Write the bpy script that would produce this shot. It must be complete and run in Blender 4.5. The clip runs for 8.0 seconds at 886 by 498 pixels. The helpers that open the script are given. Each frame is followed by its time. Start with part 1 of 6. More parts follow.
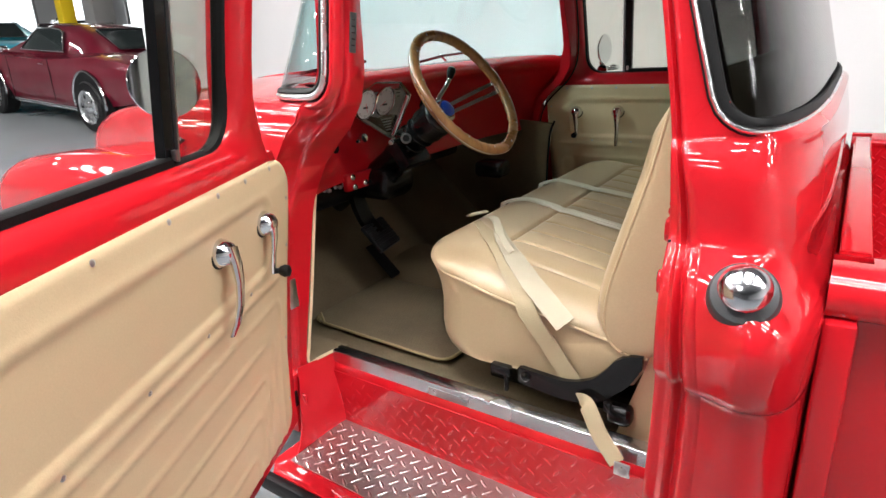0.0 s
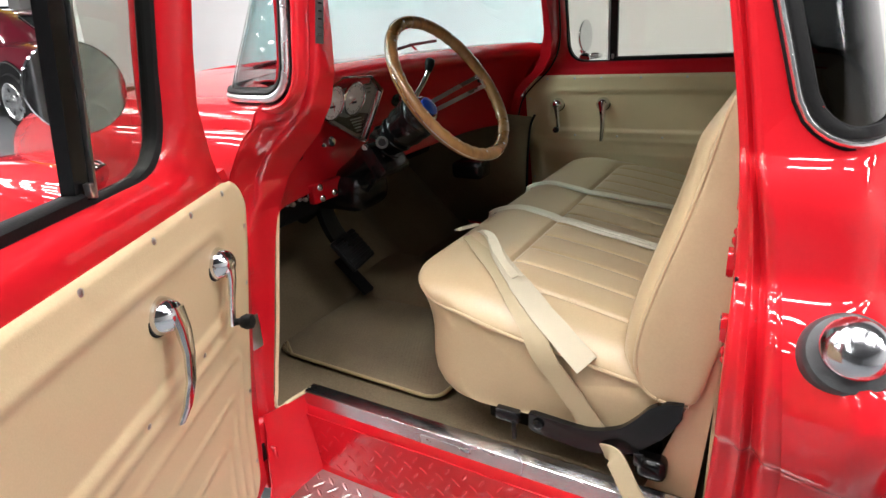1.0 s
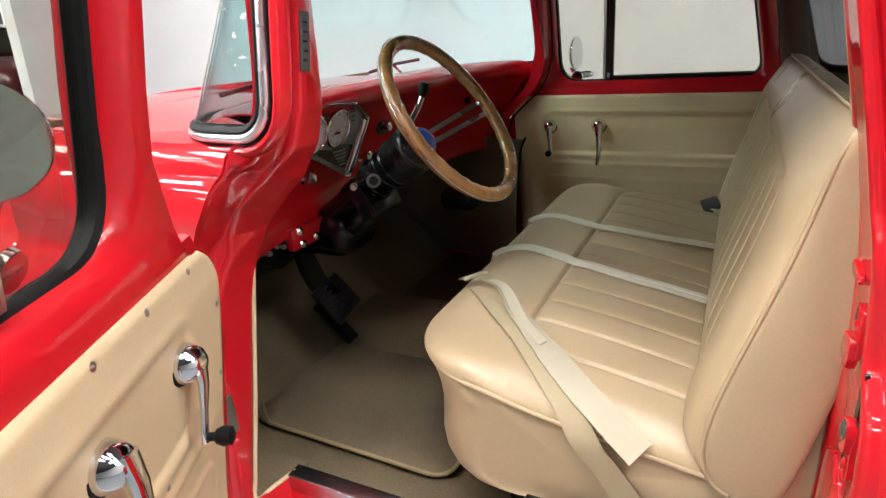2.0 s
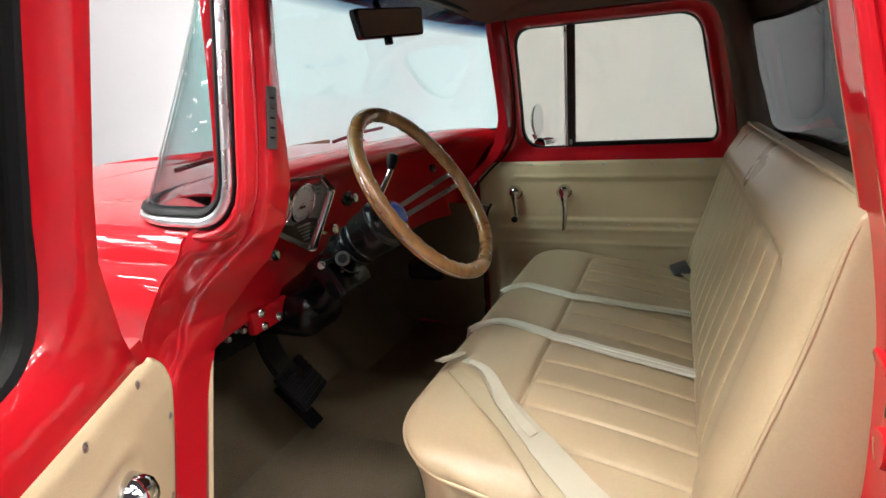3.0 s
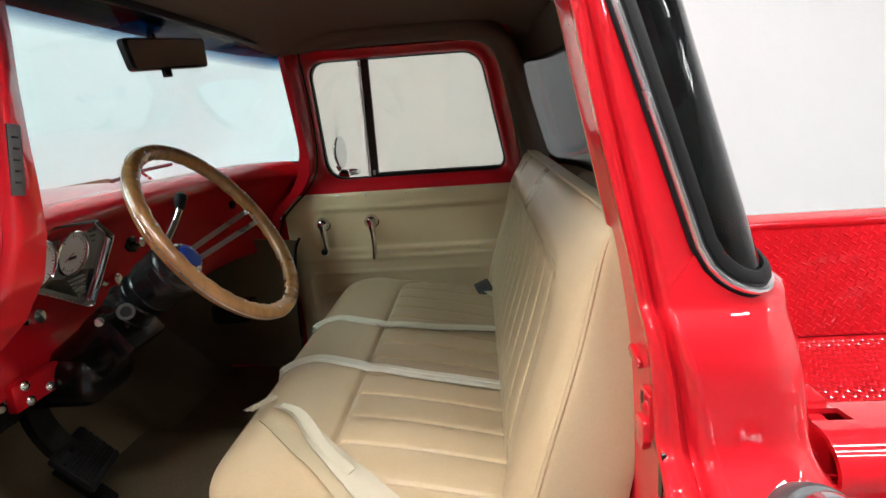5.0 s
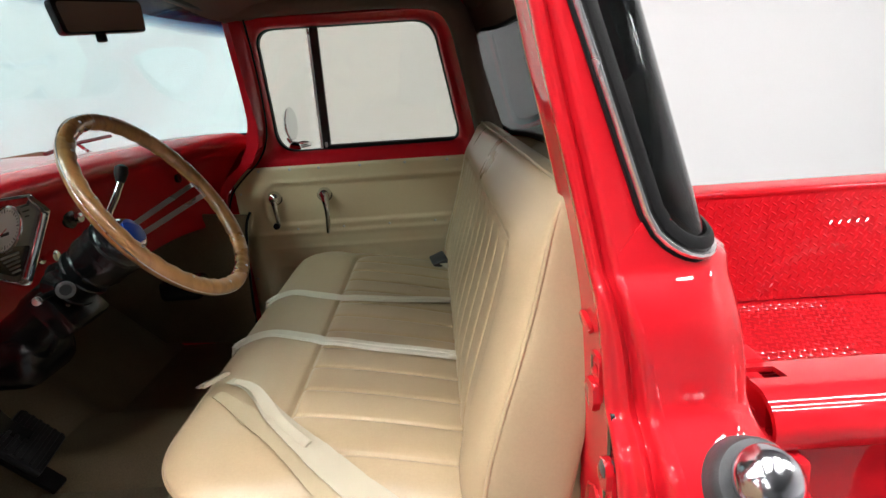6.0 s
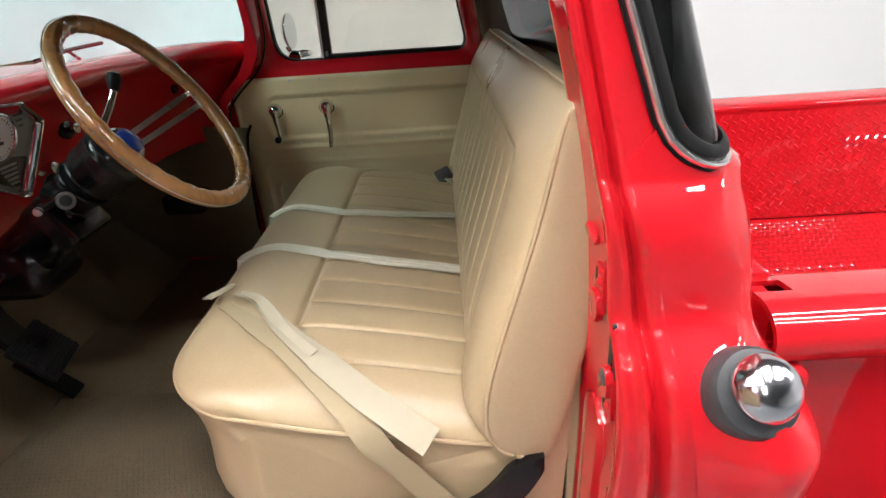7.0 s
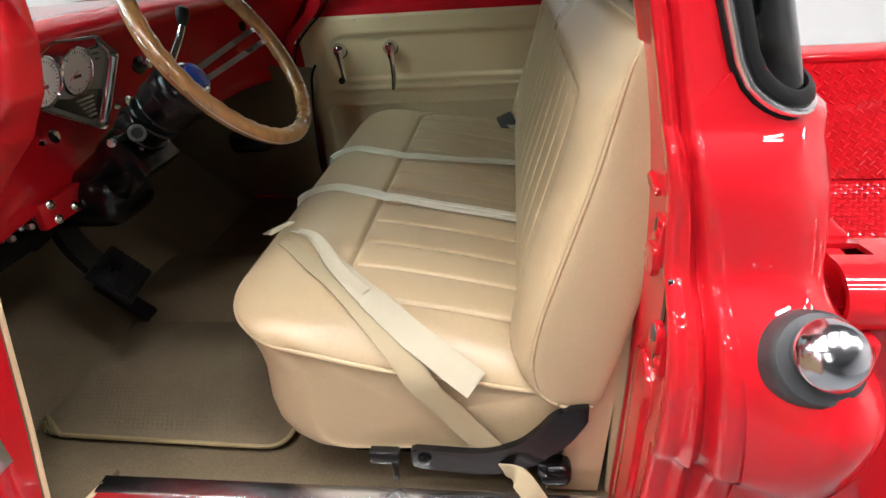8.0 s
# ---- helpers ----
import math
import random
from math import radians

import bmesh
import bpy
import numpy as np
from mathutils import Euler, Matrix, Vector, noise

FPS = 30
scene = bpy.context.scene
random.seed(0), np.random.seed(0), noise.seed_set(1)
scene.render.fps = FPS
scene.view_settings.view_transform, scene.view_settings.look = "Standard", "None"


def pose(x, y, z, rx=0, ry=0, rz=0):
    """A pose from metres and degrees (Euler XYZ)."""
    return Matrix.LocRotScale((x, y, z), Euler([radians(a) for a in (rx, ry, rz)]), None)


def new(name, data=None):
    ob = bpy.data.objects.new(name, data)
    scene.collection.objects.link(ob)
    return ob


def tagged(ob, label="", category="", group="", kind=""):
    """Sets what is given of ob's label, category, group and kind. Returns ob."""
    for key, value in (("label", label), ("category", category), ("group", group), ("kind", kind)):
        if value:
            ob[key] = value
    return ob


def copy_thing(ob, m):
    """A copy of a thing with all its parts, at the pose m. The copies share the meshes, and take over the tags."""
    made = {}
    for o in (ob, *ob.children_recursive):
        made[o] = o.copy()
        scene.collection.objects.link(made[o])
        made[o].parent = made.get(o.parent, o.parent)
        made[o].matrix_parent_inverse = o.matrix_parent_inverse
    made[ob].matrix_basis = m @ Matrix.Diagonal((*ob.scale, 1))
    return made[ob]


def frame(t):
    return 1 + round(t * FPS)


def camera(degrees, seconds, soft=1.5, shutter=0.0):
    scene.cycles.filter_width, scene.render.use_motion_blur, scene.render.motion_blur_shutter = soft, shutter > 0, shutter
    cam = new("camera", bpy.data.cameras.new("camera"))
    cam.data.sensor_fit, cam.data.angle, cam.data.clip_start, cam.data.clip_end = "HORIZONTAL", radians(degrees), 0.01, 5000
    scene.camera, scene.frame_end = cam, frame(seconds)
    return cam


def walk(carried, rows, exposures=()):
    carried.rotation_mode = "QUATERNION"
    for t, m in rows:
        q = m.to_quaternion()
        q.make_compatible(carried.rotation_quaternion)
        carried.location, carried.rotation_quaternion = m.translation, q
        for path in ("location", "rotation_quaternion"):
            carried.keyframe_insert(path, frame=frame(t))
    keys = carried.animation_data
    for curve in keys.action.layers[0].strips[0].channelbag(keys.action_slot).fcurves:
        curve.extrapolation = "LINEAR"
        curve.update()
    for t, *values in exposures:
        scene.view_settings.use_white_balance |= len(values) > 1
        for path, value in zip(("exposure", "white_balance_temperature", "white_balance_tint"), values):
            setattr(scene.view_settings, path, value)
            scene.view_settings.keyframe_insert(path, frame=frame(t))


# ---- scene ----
# ---- camera ----
cam = camera(74.5, 8.0)
# eye, yaw, pitch and roll in the truck's own frame
PATH = [
    (0.0, 1.206, -1.124, 1.471, 0.61948, -0.33927, -0.06205),
    (0.5, 1.099, -1.037, 1.475, 0.58200, -0.36158, -0.06555),
    (1.0, 1.003, -0.958, 1.480, 0.54266, -0.36556, -0.06692),
    (2.5, 0.755, -0.754, 1.516, 0.43548, -0.32222, -0.06755),
    (3.0, 0.742, -0.741, 1.525, 0.39032, -0.25778, -0.06675),
    (3.5, 0.748, -0.740, 1.527, 0.34171, -0.20328, -0.07537),
    (4.0, 0.755, -0.735, 1.529, 0.25211, -0.21269, -0.07255),
    (4.5, 0.766, -0.731, 1.530, 0.16887, -0.22196, -0.07311),
    (5.0, 0.774, -0.731, 1.530, 0.07219, -0.22953, -0.07128),
    (6.5, 0.777, -0.727, 1.517, -0.00149, -0.33754, -0.06591),
    (7.0, 0.778, -0.718, 1.508, 0.01677, -0.41722, -0.06709),
    (7.5, 0.779, -0.716, 1.502, 0.06629, -0.47884, -0.06946),
    (8.0, 0.789, -0.712, 1.497, 0.13850, -0.49717, -0.07317),
]
# the truck stands nose down on its tyres: its frame leans by RAKE about the axis across it
RAKE, LIFT = 4.4, -0.08
TRUCK = pose(0.5, 0, 0, 0, -RAKE, 0) @ pose(-0.5, 0, LIFT)
walk(cam, [(t, TRUCK @ pose(x, y, z, 0, 0, math.degrees(yaw)) @ pose(0, 0, 0, 90 + math.degrees(pitch)) @ pose(0, 0, 0, 0, 0, math.degrees(roll)))
           for t, x, y, z, yaw, pitch, roll in PATH])

# ---- light ----
world = bpy.data.worlds.new("world")
scene.world = world
world.use_nodes = True
world.node_tree.nodes["Background"].inputs[0].default_value = (0.80, 0.86, 0.95, 1)
world.node_tree.nodes["Background"].inputs[1].default_value = 0.25
scene.view_settings.exposure = 0.0
TUBE_POWER = 96.0

# ---- materials ----
def material(name, color, rough=0.5, metal=0.0, coat=0.0, var=0.06, scale=30.0, fine=400.0, bump=0.0, bump_scale=None, emit=0.0, sheen=0.0, spec=0.5, rough_var=0.05):
    """A surface with two scales of variation in colour and roughness, and fine relief."""
    m = bpy.data.materials.new(name)
    m.use_nodes = True
    nt = m.node_tree
    p = nt.nodes["Principled BSDF"]
    p.inputs["Metallic"].default_value = metal
    p.inputs["Coat Weight"].default_value = coat
    p.inputs["Coat Roughness"].default_value = 0.015
    p.inputs["Specular IOR Level"].default_value = spec
    p.inputs["Sheen Weight"].default_value = sheen
    co = nt.nodes.new("ShaderNodeTexCoord")
    big, small = nt.nodes.new("ShaderNodeTexNoise"), nt.nodes.new("ShaderNodeTexNoise")
    big.inputs["Scale"].default_value, small.inputs["Scale"].default_value = scale * 0.12, fine
    big.inputs["Detail"].default_value = 5
    small.inputs["Detail"].default_value = 2
    nt.links.new(co.outputs["Object"], big.inputs["Vector"])
    nt.links.new(co.outputs["Object"], small.inputs["Vector"])
    add = nt.nodes.new("ShaderNodeMath")
    add.operation = "MULTIPLY_ADD"
    add.inputs[1].default_value = 0.4
    nt.links.new(small.outputs["Fac"], add.inputs[0])
    half = nt.nodes.new("ShaderNodeMath")
    half.operation = "MULTIPLY"
    half.inputs[1].default_value = 0.6
    nt.links.new(big.outputs["Fac"], half.inputs[0])
    nt.links.new(half.outputs[0], add.inputs[2])
    ramp = nt.nodes.new("ShaderNodeMapRange")
    ramp.inputs["From Min"].default_value, ramp.inputs["From Max"].default_value = 0.15, 0.85
    ramp.inputs["To Min"].default_value, ramp.inputs["To Max"].default_value = 1 - var, 1 + var
    ramp.interpolation_type = "SMOOTHSTEP"
    nt.links.new(add.outputs[0], ramp.inputs["Value"])
    mul = nt.nodes.new("ShaderNodeVectorMath")
    mul.operation = "SCALE"
    mul.inputs[0].default_value = color
    nt.links.new(ramp.outputs[0], mul.inputs["Scale"])
    nt.links.new(mul.outputs[0], p.inputs["Base Color"])
    rr = nt.nodes.new("ShaderNodeMapRange")
    rr.inputs["From Min"].default_value, rr.inputs["From Max"].default_value = 0.15, 0.85
    rr.inputs["To Min"].default_value, rr.inputs["To Max"].default_value = max(0, rough - rough_var), min(1, rough + rough_var)
    rr.interpolation_type = "SMOOTHSTEP"
    nt.links.new(big.outputs["Fac"], rr.inputs["Value"])
    nt.links.new(rr.outputs[0], p.inputs["Roughness"])
    if bump:
        b = nt.nodes.new("ShaderNodeBump")
        b.inputs["Strength"].default_value = min(1, bump)
        b.inputs["Distance"].default_value = 0.0015
        src = small
        if bump_scale:
            src = nt.nodes.new("ShaderNodeTexNoise")
            src.inputs["Scale"].default_value = bump_scale
            src.inputs["Detail"].default_value = 3
            nt.links.new(co.outputs["Object"], src.inputs["Vector"])
        nt.links.new(src.outputs["Fac"], b.inputs["Height"])
        nt.links.new(b.outputs[0], p.inputs["Normal"])
        if coat:
            nt.links.new(b.outputs[0], p.inputs["Coat Normal"])
    if emit:
        p.inputs["Emission Color"].default_value = (*color, 1)
        p.inputs["Emission Strength"].default_value = emit
    return m


def glass_material(name, tint, band=False):
    """A clear tinted pane: it lets light straight through and mirrors by Fresnel."""
    m = bpy.data.materials.new(name)
    m.use_nodes = True
    nt = m.node_tree
    nt.nodes.clear()
    out = nt.nodes.new("ShaderNodeOutputMaterial")
    mix, tr, gl, fr, pw, ma = (nt.nodes.new("ShaderNode" + k) for k in ("MixShader", "BsdfTransparent", "BsdfGlossy", "LayerWeight", "Math", "Math"))
    tr.inputs[0].default_value = (*tint, 1)
    gl.inputs["Roughness"].default_value = 0.01
    fr.inputs["Blend"].default_value = 0.5
    pw.operation, ma.operation = "POWER", "MULTIPLY_ADD"
    pw.inputs[1].default_value, ma.inputs[1].default_value, ma.inputs[2].default_value = 5.0, 0.92, 0.035
    nt.links.new(fr.outputs["Facing"], pw.inputs[0])
    nt.links.new(pw.outputs[0], ma.inputs[0])
    if band:  # the shaded blue band along the top of the windscreen
        co, sep, mr, cm = (nt.nodes.new("ShaderNode" + k) for k in ("TexCoord", "SeparateXYZ", "MapRange", "Mix"))
        cm.data_type = "RGBA"
        nt.links.new(co.outputs["Object"], sep.inputs[0])
        nt.links.new(sep.outputs["Z"], mr.inputs["Value"])
        mr.inputs["From Min"].default_value, mr.inputs["From Max"].default_value = 1.715, 1.755
        nt.links.new(mr.outputs[0], cm.inputs[0])
        cm.inputs[6].default_value, cm.inputs[7].default_value = (*tint, 1), (0.06, 0.20, 0.36, 1)
        nt.links.new(cm.outputs[2], tr.inputs[0])
    nt.links.new(ma.outputs[0], mix.inputs[0])
    nt.links.new(tr.outputs[0], mix.inputs[1])
    nt.links.new(gl.outputs[0], mix.inputs[2])
    nt.links.new(mix.outputs[0], out.inputs["Surface"])
    return m


def grain_material(name, dark, light, scale, stretch, rough, coat=0.0):
    """Wood: rings stretched along the object's own x axis."""
    m = material(name, light, rough, coat=coat)
    nt = m.node_tree
    p = nt.nodes["Principled BSDF"]
    co, mp, w, cr = (nt.nodes.new("ShaderNode" + k) for k in ("TexCoord", "Mapping", "TexNoise", "ValToRGB"))
    mp.inputs["Scale"].default_value = stretch
    w.inputs["Scale"].default_value, w.inputs["Detail"].default_value, w.inputs["Distortion"].default_value = scale, 6, 1.2
    nt.links.new(co.outputs["Object"], mp.inputs[0])
    nt.links.new(mp.outputs[0], w.inputs["Vector"])
    nt.links.new(w.outputs["Fac"], cr.inputs[0])
    cr.color_ramp.elements[0].position, cr.color_ramp.elements[1].position = 0.32, 0.66
    cr.color_ramp.elements[0].color, cr.color_ramp.elements[1].color = (*dark, 1), (*light, 1)
    nt.links.new(cr.outputs[0], p.inputs["Base Color"])
    return m


RED = material("gloss red paint", (0.50, 0.006, 0.013), 0.6, coat=1.0, var=0.03, scale=8, fine=60, bump=0.025, bump_scale=22, spec=0.10)
RED_TEX = material("red jamb paint", (0.48, 0.006, 0.013), 0.6, coat=1.0, var=0.05, scale=20, fine=120, bump=0.10, bump_scale=60, spec=0.10)
TAN = material("tan vinyl", (0.63, 0.495, 0.305), 0.44, var=0.06, scale=25, fine=300, bump=0.10, bump_scale=420, spec=0.45)
TAN_SEAT = material("tan seat vinyl", (0.435, 0.335, 0.205), 0.31, var=0.08, scale=30, fine=250, bump=0.10, bump_scale=380, spec=0.5)
TAN_DARK = material("tan piping", (0.30, 0.22, 0.125), 0.45, var=0.08)
CARPET = material("tan carpet", (0.15, 0.117, 0.073), 0.95, var=0.40, scale=26, fine=300, bump=0.5, bump_scale=450, sheen=0.0, spec=0.1)
MAT = material("ribbed floor mat", (0.17, 0.135, 0.085), 0.7, var=0.40, scale=40, fine=300, bump=0.6, bump_scale=300, spec=0.3)
MAT_EDGE = material("mat edging", (0.30, 0.24, 0.12), 0.6, var=0.1, bump=0.4, bump_scale=500)
HEADLINER = material("brown headliner", (0.125, 0.095, 0.075), 0.85, var=0.08, fine=300, bump=0.2, bump_scale=500, spec=0.2)
BLACK = material("black satin paint", (0.005, 0.005, 0.0055), 0.22, var=0.2, fine=200, bump=0.1, spec=0.35)
RUBBER = material("black rubber", (0.006, 0.006, 0.0065), 0.5, var=0.2, fine=300, bump=0.2, spec=0.16)
GREY_RUBBER = material("dark grey rubber", (0.035, 0.037, 0.040), 0.5, var=0.15, fine=300, bump=0.2)
CHROME = material("chrome", (0.72, 0.73, 0.75), 0.07, metal=1.0, var=0.03, rough_var=0.03)
TRIM = material("polished stainless trim", (0.86, 0.86, 0.87), 0.28, metal=1.0, var=0.03, rough_var=0.04)
STEEL = material("brushed steel", (0.50, 0.50, 0.51), 0.30, metal=1.0, var=0.12, scale=60, rough_var=0.10)
ALLOY = material("polished aluminium", (0.66, 0.66, 0.67), 0.22, metal=1.0, var=0.12, scale=40, fine=300, rough_var=0.09, bump=0.15, bump_scale=120)
PLATE = material("aluminium tread plate", (0.55, 0.53, 0.53), 0.36, metal=1.0, var=0.05, scale=20, rough_var=0.05)
WOOD = grain_material("varnished wood", (0.21, 0.10, 0.032), (0.37, 0.195, 0.066), 14, (1, 3, 1), 0.28, coat=0.8)
WEB = material("cream webbing", (0.46, 0.42, 0.315), 0.6, var=0.06, fine=900, bump=0.6, bump_scale=1300, spec=0.25)
# the same webbing, colour raised to make up for shade on the lap belts
WEB_RAISED = material("cream webbing lightened against shade", (0.72, 0.69, 0.58), 0.55, var=0.06, fine=900, bump=0.5, bump_scale=1300, spec=0.3)
WEB_TAN = material("tan webbing", (0.40, 0.33, 0.21), 0.6, var=0.08, fine=900, bump=0.6, bump_scale=1300, spec=0.3)
DARK_CHROME = material("dark engraved metal", (0.17, 0.17, 0.175), 0.22, metal=1.0, var=0.2, scale=80, rough_var=0.08)
OLD_TAG = material("dull metal plate", (0.075, 0.072, 0.072), 0.5, metal=0.3, var=0.25, scale=120, fine=500, rough_var=0.12, bump=0.3, bump_scale=300)
DIAL = material("white dial face", (0.85, 0.84, 0.81), 0.4, var=0.03)
DIAL_RED = material("red needle", (0.6, 0.02, 0.02), 0.4)
INK = material("black dial print", (0.02, 0.02, 0.02), 0.5)
BLUE = material("blue emblem", (0.02, 0.08, 0.50), 0.25, coat=0.6)
GLASS = glass_material("tinted windscreen glass", (0.82, 0.93, 0.93), band=True)
GLASS_SIDE = glass_material("grey tinted side glass", (0.745, 0.755, 0.715))
GLASS_REAR = glass_material("dark tinted rear glass", (0.38, 0.39, 0.39))
CAP = material("satin chrome cap", (0.60, 0.61, 0.64), 0.19, metal=1.0, var=0.05, rough_var=0.04)
MIRROR = material("mirror", (0.85, 0.86, 0.86), 0.01, metal=1.0, var=0.01, rough_var=0.005)
WALL = material("white painted wall", (0.69, 0.69, 0.695), 0.75, var=0.02, scale=3, fine=80, bump=0.1, bump_scale=60, spec=0.2)
HALL = material("dark grey of the unseen walls", (0.22, 0.22, 0.225), 0.75, var=0.05, scale=3, fine=80, spec=0.2)
FLOOR = material("grey sealed concrete", (0.18, 0.19, 0.20), 0.25, var=0.03, scale=8, fine=60, rough_var=0.02, bump=0.06, bump_scale=40)
CEIL = material("dark roof deck paint", (0.10, 0.10, 0.105), 0.8, var=0.05, scale=3)
DAYLIGHT = material("bright daylight behind glass", (0.92, 0.97, 1.0), 0.5, emit=2.2)
LAMP = material("glowing tube", (1.0, 0.99, 0.975), 0.5, emit=TUBE_POWER)
MAROON = material("maroon metallic paint", (0.095, 0.003, 0.012), 0.4, metal=0.0, coat=1.0, var=0.02, spec=0.2)
TEAL = material("turquoise paint", (0.03, 0.30, 0.40), 0.3, coat=1.0, var=0.04)
GREYBLUE = material("blue grey paint", (0.07, 0.11, 0.15), 0.3, coat=1.0, var=0.05)
YELLOW = material("yellow post paint", (0.75, 0.52, 0.01), 0.5, var=0.06)
COLUMN = material("grey column paint", (0.38, 0.37, 0.36), 0.7, var=0.05)
DARK_GLASS = material("dark car glass", (0.015, 0.02, 0.02), 0.06, var=0.1, coat=0.5)

# ---- builders ----
YC = 0.74          # the truck's centre line


def tumble(z):
    """How far the upper cab leans in at the height z."""
    return 0.075 * max(0.0, z - 1.30) / 0.45


def L(x, y, z):
    return Vector((x, y + tumble(z), z))


def R(x, y, z):
    return Vector((x, 2 * YC - y - tumble(z), z))


def thing(name, m=None, label="", category="", group="", kind=""):
    ob = new(name)
    ob.empty_display_size = 0.1
    ob.matrix_world = m if m else Matrix()
    return tagged(ob, label, category, group, kind)


def part(name, bm, mat, parent, label="", smooth=38, m=None):
    """One mesh object under a thing or a part."""
    bmesh.ops.recalc_face_normals(bm, faces=bm.faces)
    me = bpy.data.meshes.new(name)
    bm.to_mesh(me)
    bm.free()
    me.materials.append(mat)
    if smooth:
        me.shade_smooth()
        me.set_sharp_from_angle(angle=radians(smooth))
    ob = new(name, me)
    ob.parent = parent
    if m:
        ob.matrix_basis = m
    if label:
        ob["label"] = label
    return ob


def grid(bm, rows, close_u=False, close_v=False):
    """Quads between rows of points; v runs along a row, u from row to row."""
    vs = [[bm.verts.new(p) for p in row] for row in rows]
    nu, nv = len(vs), len(vs[0])
    for i in range(nu if close_u else nu - 1):
        for j in range(nv if close_v else nv - 1):
            a, b, c, d = vs[i][j], vs[(i + 1) % nu][j], vs[(i + 1) % nu][(j + 1) % nv], vs[i][(j + 1) % nv]
            if len({a, b, c, d}) == 4:
                bm.faces.new((a, b, c, d))
    return vs


def loft(rows, close_u=False, close_v=True, caps=True):
    bm = bmesh.new()
    vs = grid(bm, rows, close_u, close_v)
    if caps and close_v and not close_u:
        for row in (vs[0], vs[-1]):
            bm.faces.new(row)
    return bm


def sheet(rows, thick):
    """A curved sheet with real thickness and closed edges."""
    n = len(rows[0])
    normals = []
    for i, row in enumerate(rows):
        line = []
        for j in range(n):
            du = Vector(rows[min(i + 1, len(rows) - 1)][j]) - Vector(rows[max(i - 1, 0)][j])
            dv = Vector(row[min(j + 1, n - 1)]) - Vector(row[max(j - 1, 0)])
            k = du.cross(dv)
            line.append(k.normalized() if k.length > 1e-9 else Vector((0, 0, 1)))
        normals.append(line)
    front = rows
    back = [[Vector(p) + nrm * thick for p, nrm in zip(r, ns)] for r, ns in zip(rows, normals)]
    bm = bmesh.new()
    a, b = grid(bm, front), grid(bm, back)
    m = len(rows)
    for i in range(m - 1):
        for j in (0, n - 1):
            bm.faces.new((a[i][j], a[i + 1][j], b[i + 1][j], b[i][j]))
    for j in range(n - 1):
        for i in (0, m - 1):
            bm.faces.new((a[i][j], a[i][j + 1], b[i][j + 1], b[i][j]))
    return bm


def spline(points, n=6, closed=False):
    """A smooth line through the points, n steps from one to the next."""
    pts = [Vector(p) for p in points]
    k, out = len(pts), []
    for i in range(k if closed else k - 1):
        p = [pts[(i + d) % k] if closed else pts[min(max(i + d, 0), k - 1)] for d in (-1, 0, 1, 2)]
        for s in range(n):
            t = s / n
            out.append(0.5 * (2 * p[1] + (p[2] - p[0]) * t + (2 * p[0] - 5 * p[1] + 4 * p[2] - p[3]) * t * t + (3 * p[1] - p[0] - 3 * p[2] + p[3]) * t ** 3))
    if not closed:
        out.append(pts[-1])
    return out


def sweep(path, section, closed=False, up=(0, 0, 1)):
    """A section of (across, above) points carried along a path; above follows up."""
    pts = [Vector(p) for p in path]
    rows, n = [], len(pts)
    for i, p in enumerate(pts):
        a, b = (pts[i - 1], pts[(i + 1) % n]) if closed else (pts[max(i - 1, 0)], pts[min(i + 1, n - 1)])
        t = (b - a).normalized()
        side = t.cross(Vector(up))
        side = side.normalized() if side.length > 1e-4 else Vector((1, 0, 0))
        above = side.cross(t).normalized()
        rows.append([p + side * s[0] + above * s[1] for s in section])
    return loft(rows, close_u=closed, close_v=True, caps=not closed)


def ring(r, n=10, squash=1.0):
    return [(r * math.cos(2 * math.pi * k / n), squash * r * math.sin(2 * math.pi * k / n)) for k in range(n)]


def tube(path, r, n=10, closed=False, up=(0, 0, 1)):
    return sweep(path, ring(r, n), closed, up)


def ribbon(path, width, thick, up=(0, 0, 1)):
    h, t = width / 2, thick
    return sweep(path, [(-h, 0), (-h + 0.002, t), (h - 0.002, t), (h, 0)], up=up)


def lathe(profile, n=28, m=None):
    """Turns (radius, height) round z."""
    bm = loft([[Vector((r * math.cos(2 * math.pi * k / n), r * math.sin(2 * math.pi * k / n), h)) for k in range(n)] for r, h in profile])
    if m:
        bm.transform(m)
    return bm


def hoop(profile, n=32):
    """A closed ring turned round z from a closed (radius, height) section."""
    return loft([[Vector((r * math.cos(2 * math.pi * k / n), r * math.sin(2 * math.pi * k / n), h)) for r, h in profile] for k in range(n)], close_u=True)


def box(cx, cy, cz, sx, sy, sz, bevel=0.004, m=None, seg=2):
    bm = bmesh.new()
    bmesh.ops.create_cube(bm, size=1)
    bm.transform(Matrix.Translation((cx, cy, cz)) @ Matrix.Diagonal((sx, sy, sz, 1)))
    if bevel:
        bmesh.ops.bevel(bm, geom=bm.edges[:], offset=min(bevel, 0.45 * min(sx, sy, sz)), segments=seg, affect="EDGES", profile=0.5)
    if m:
        bm.transform(m)
    return bm


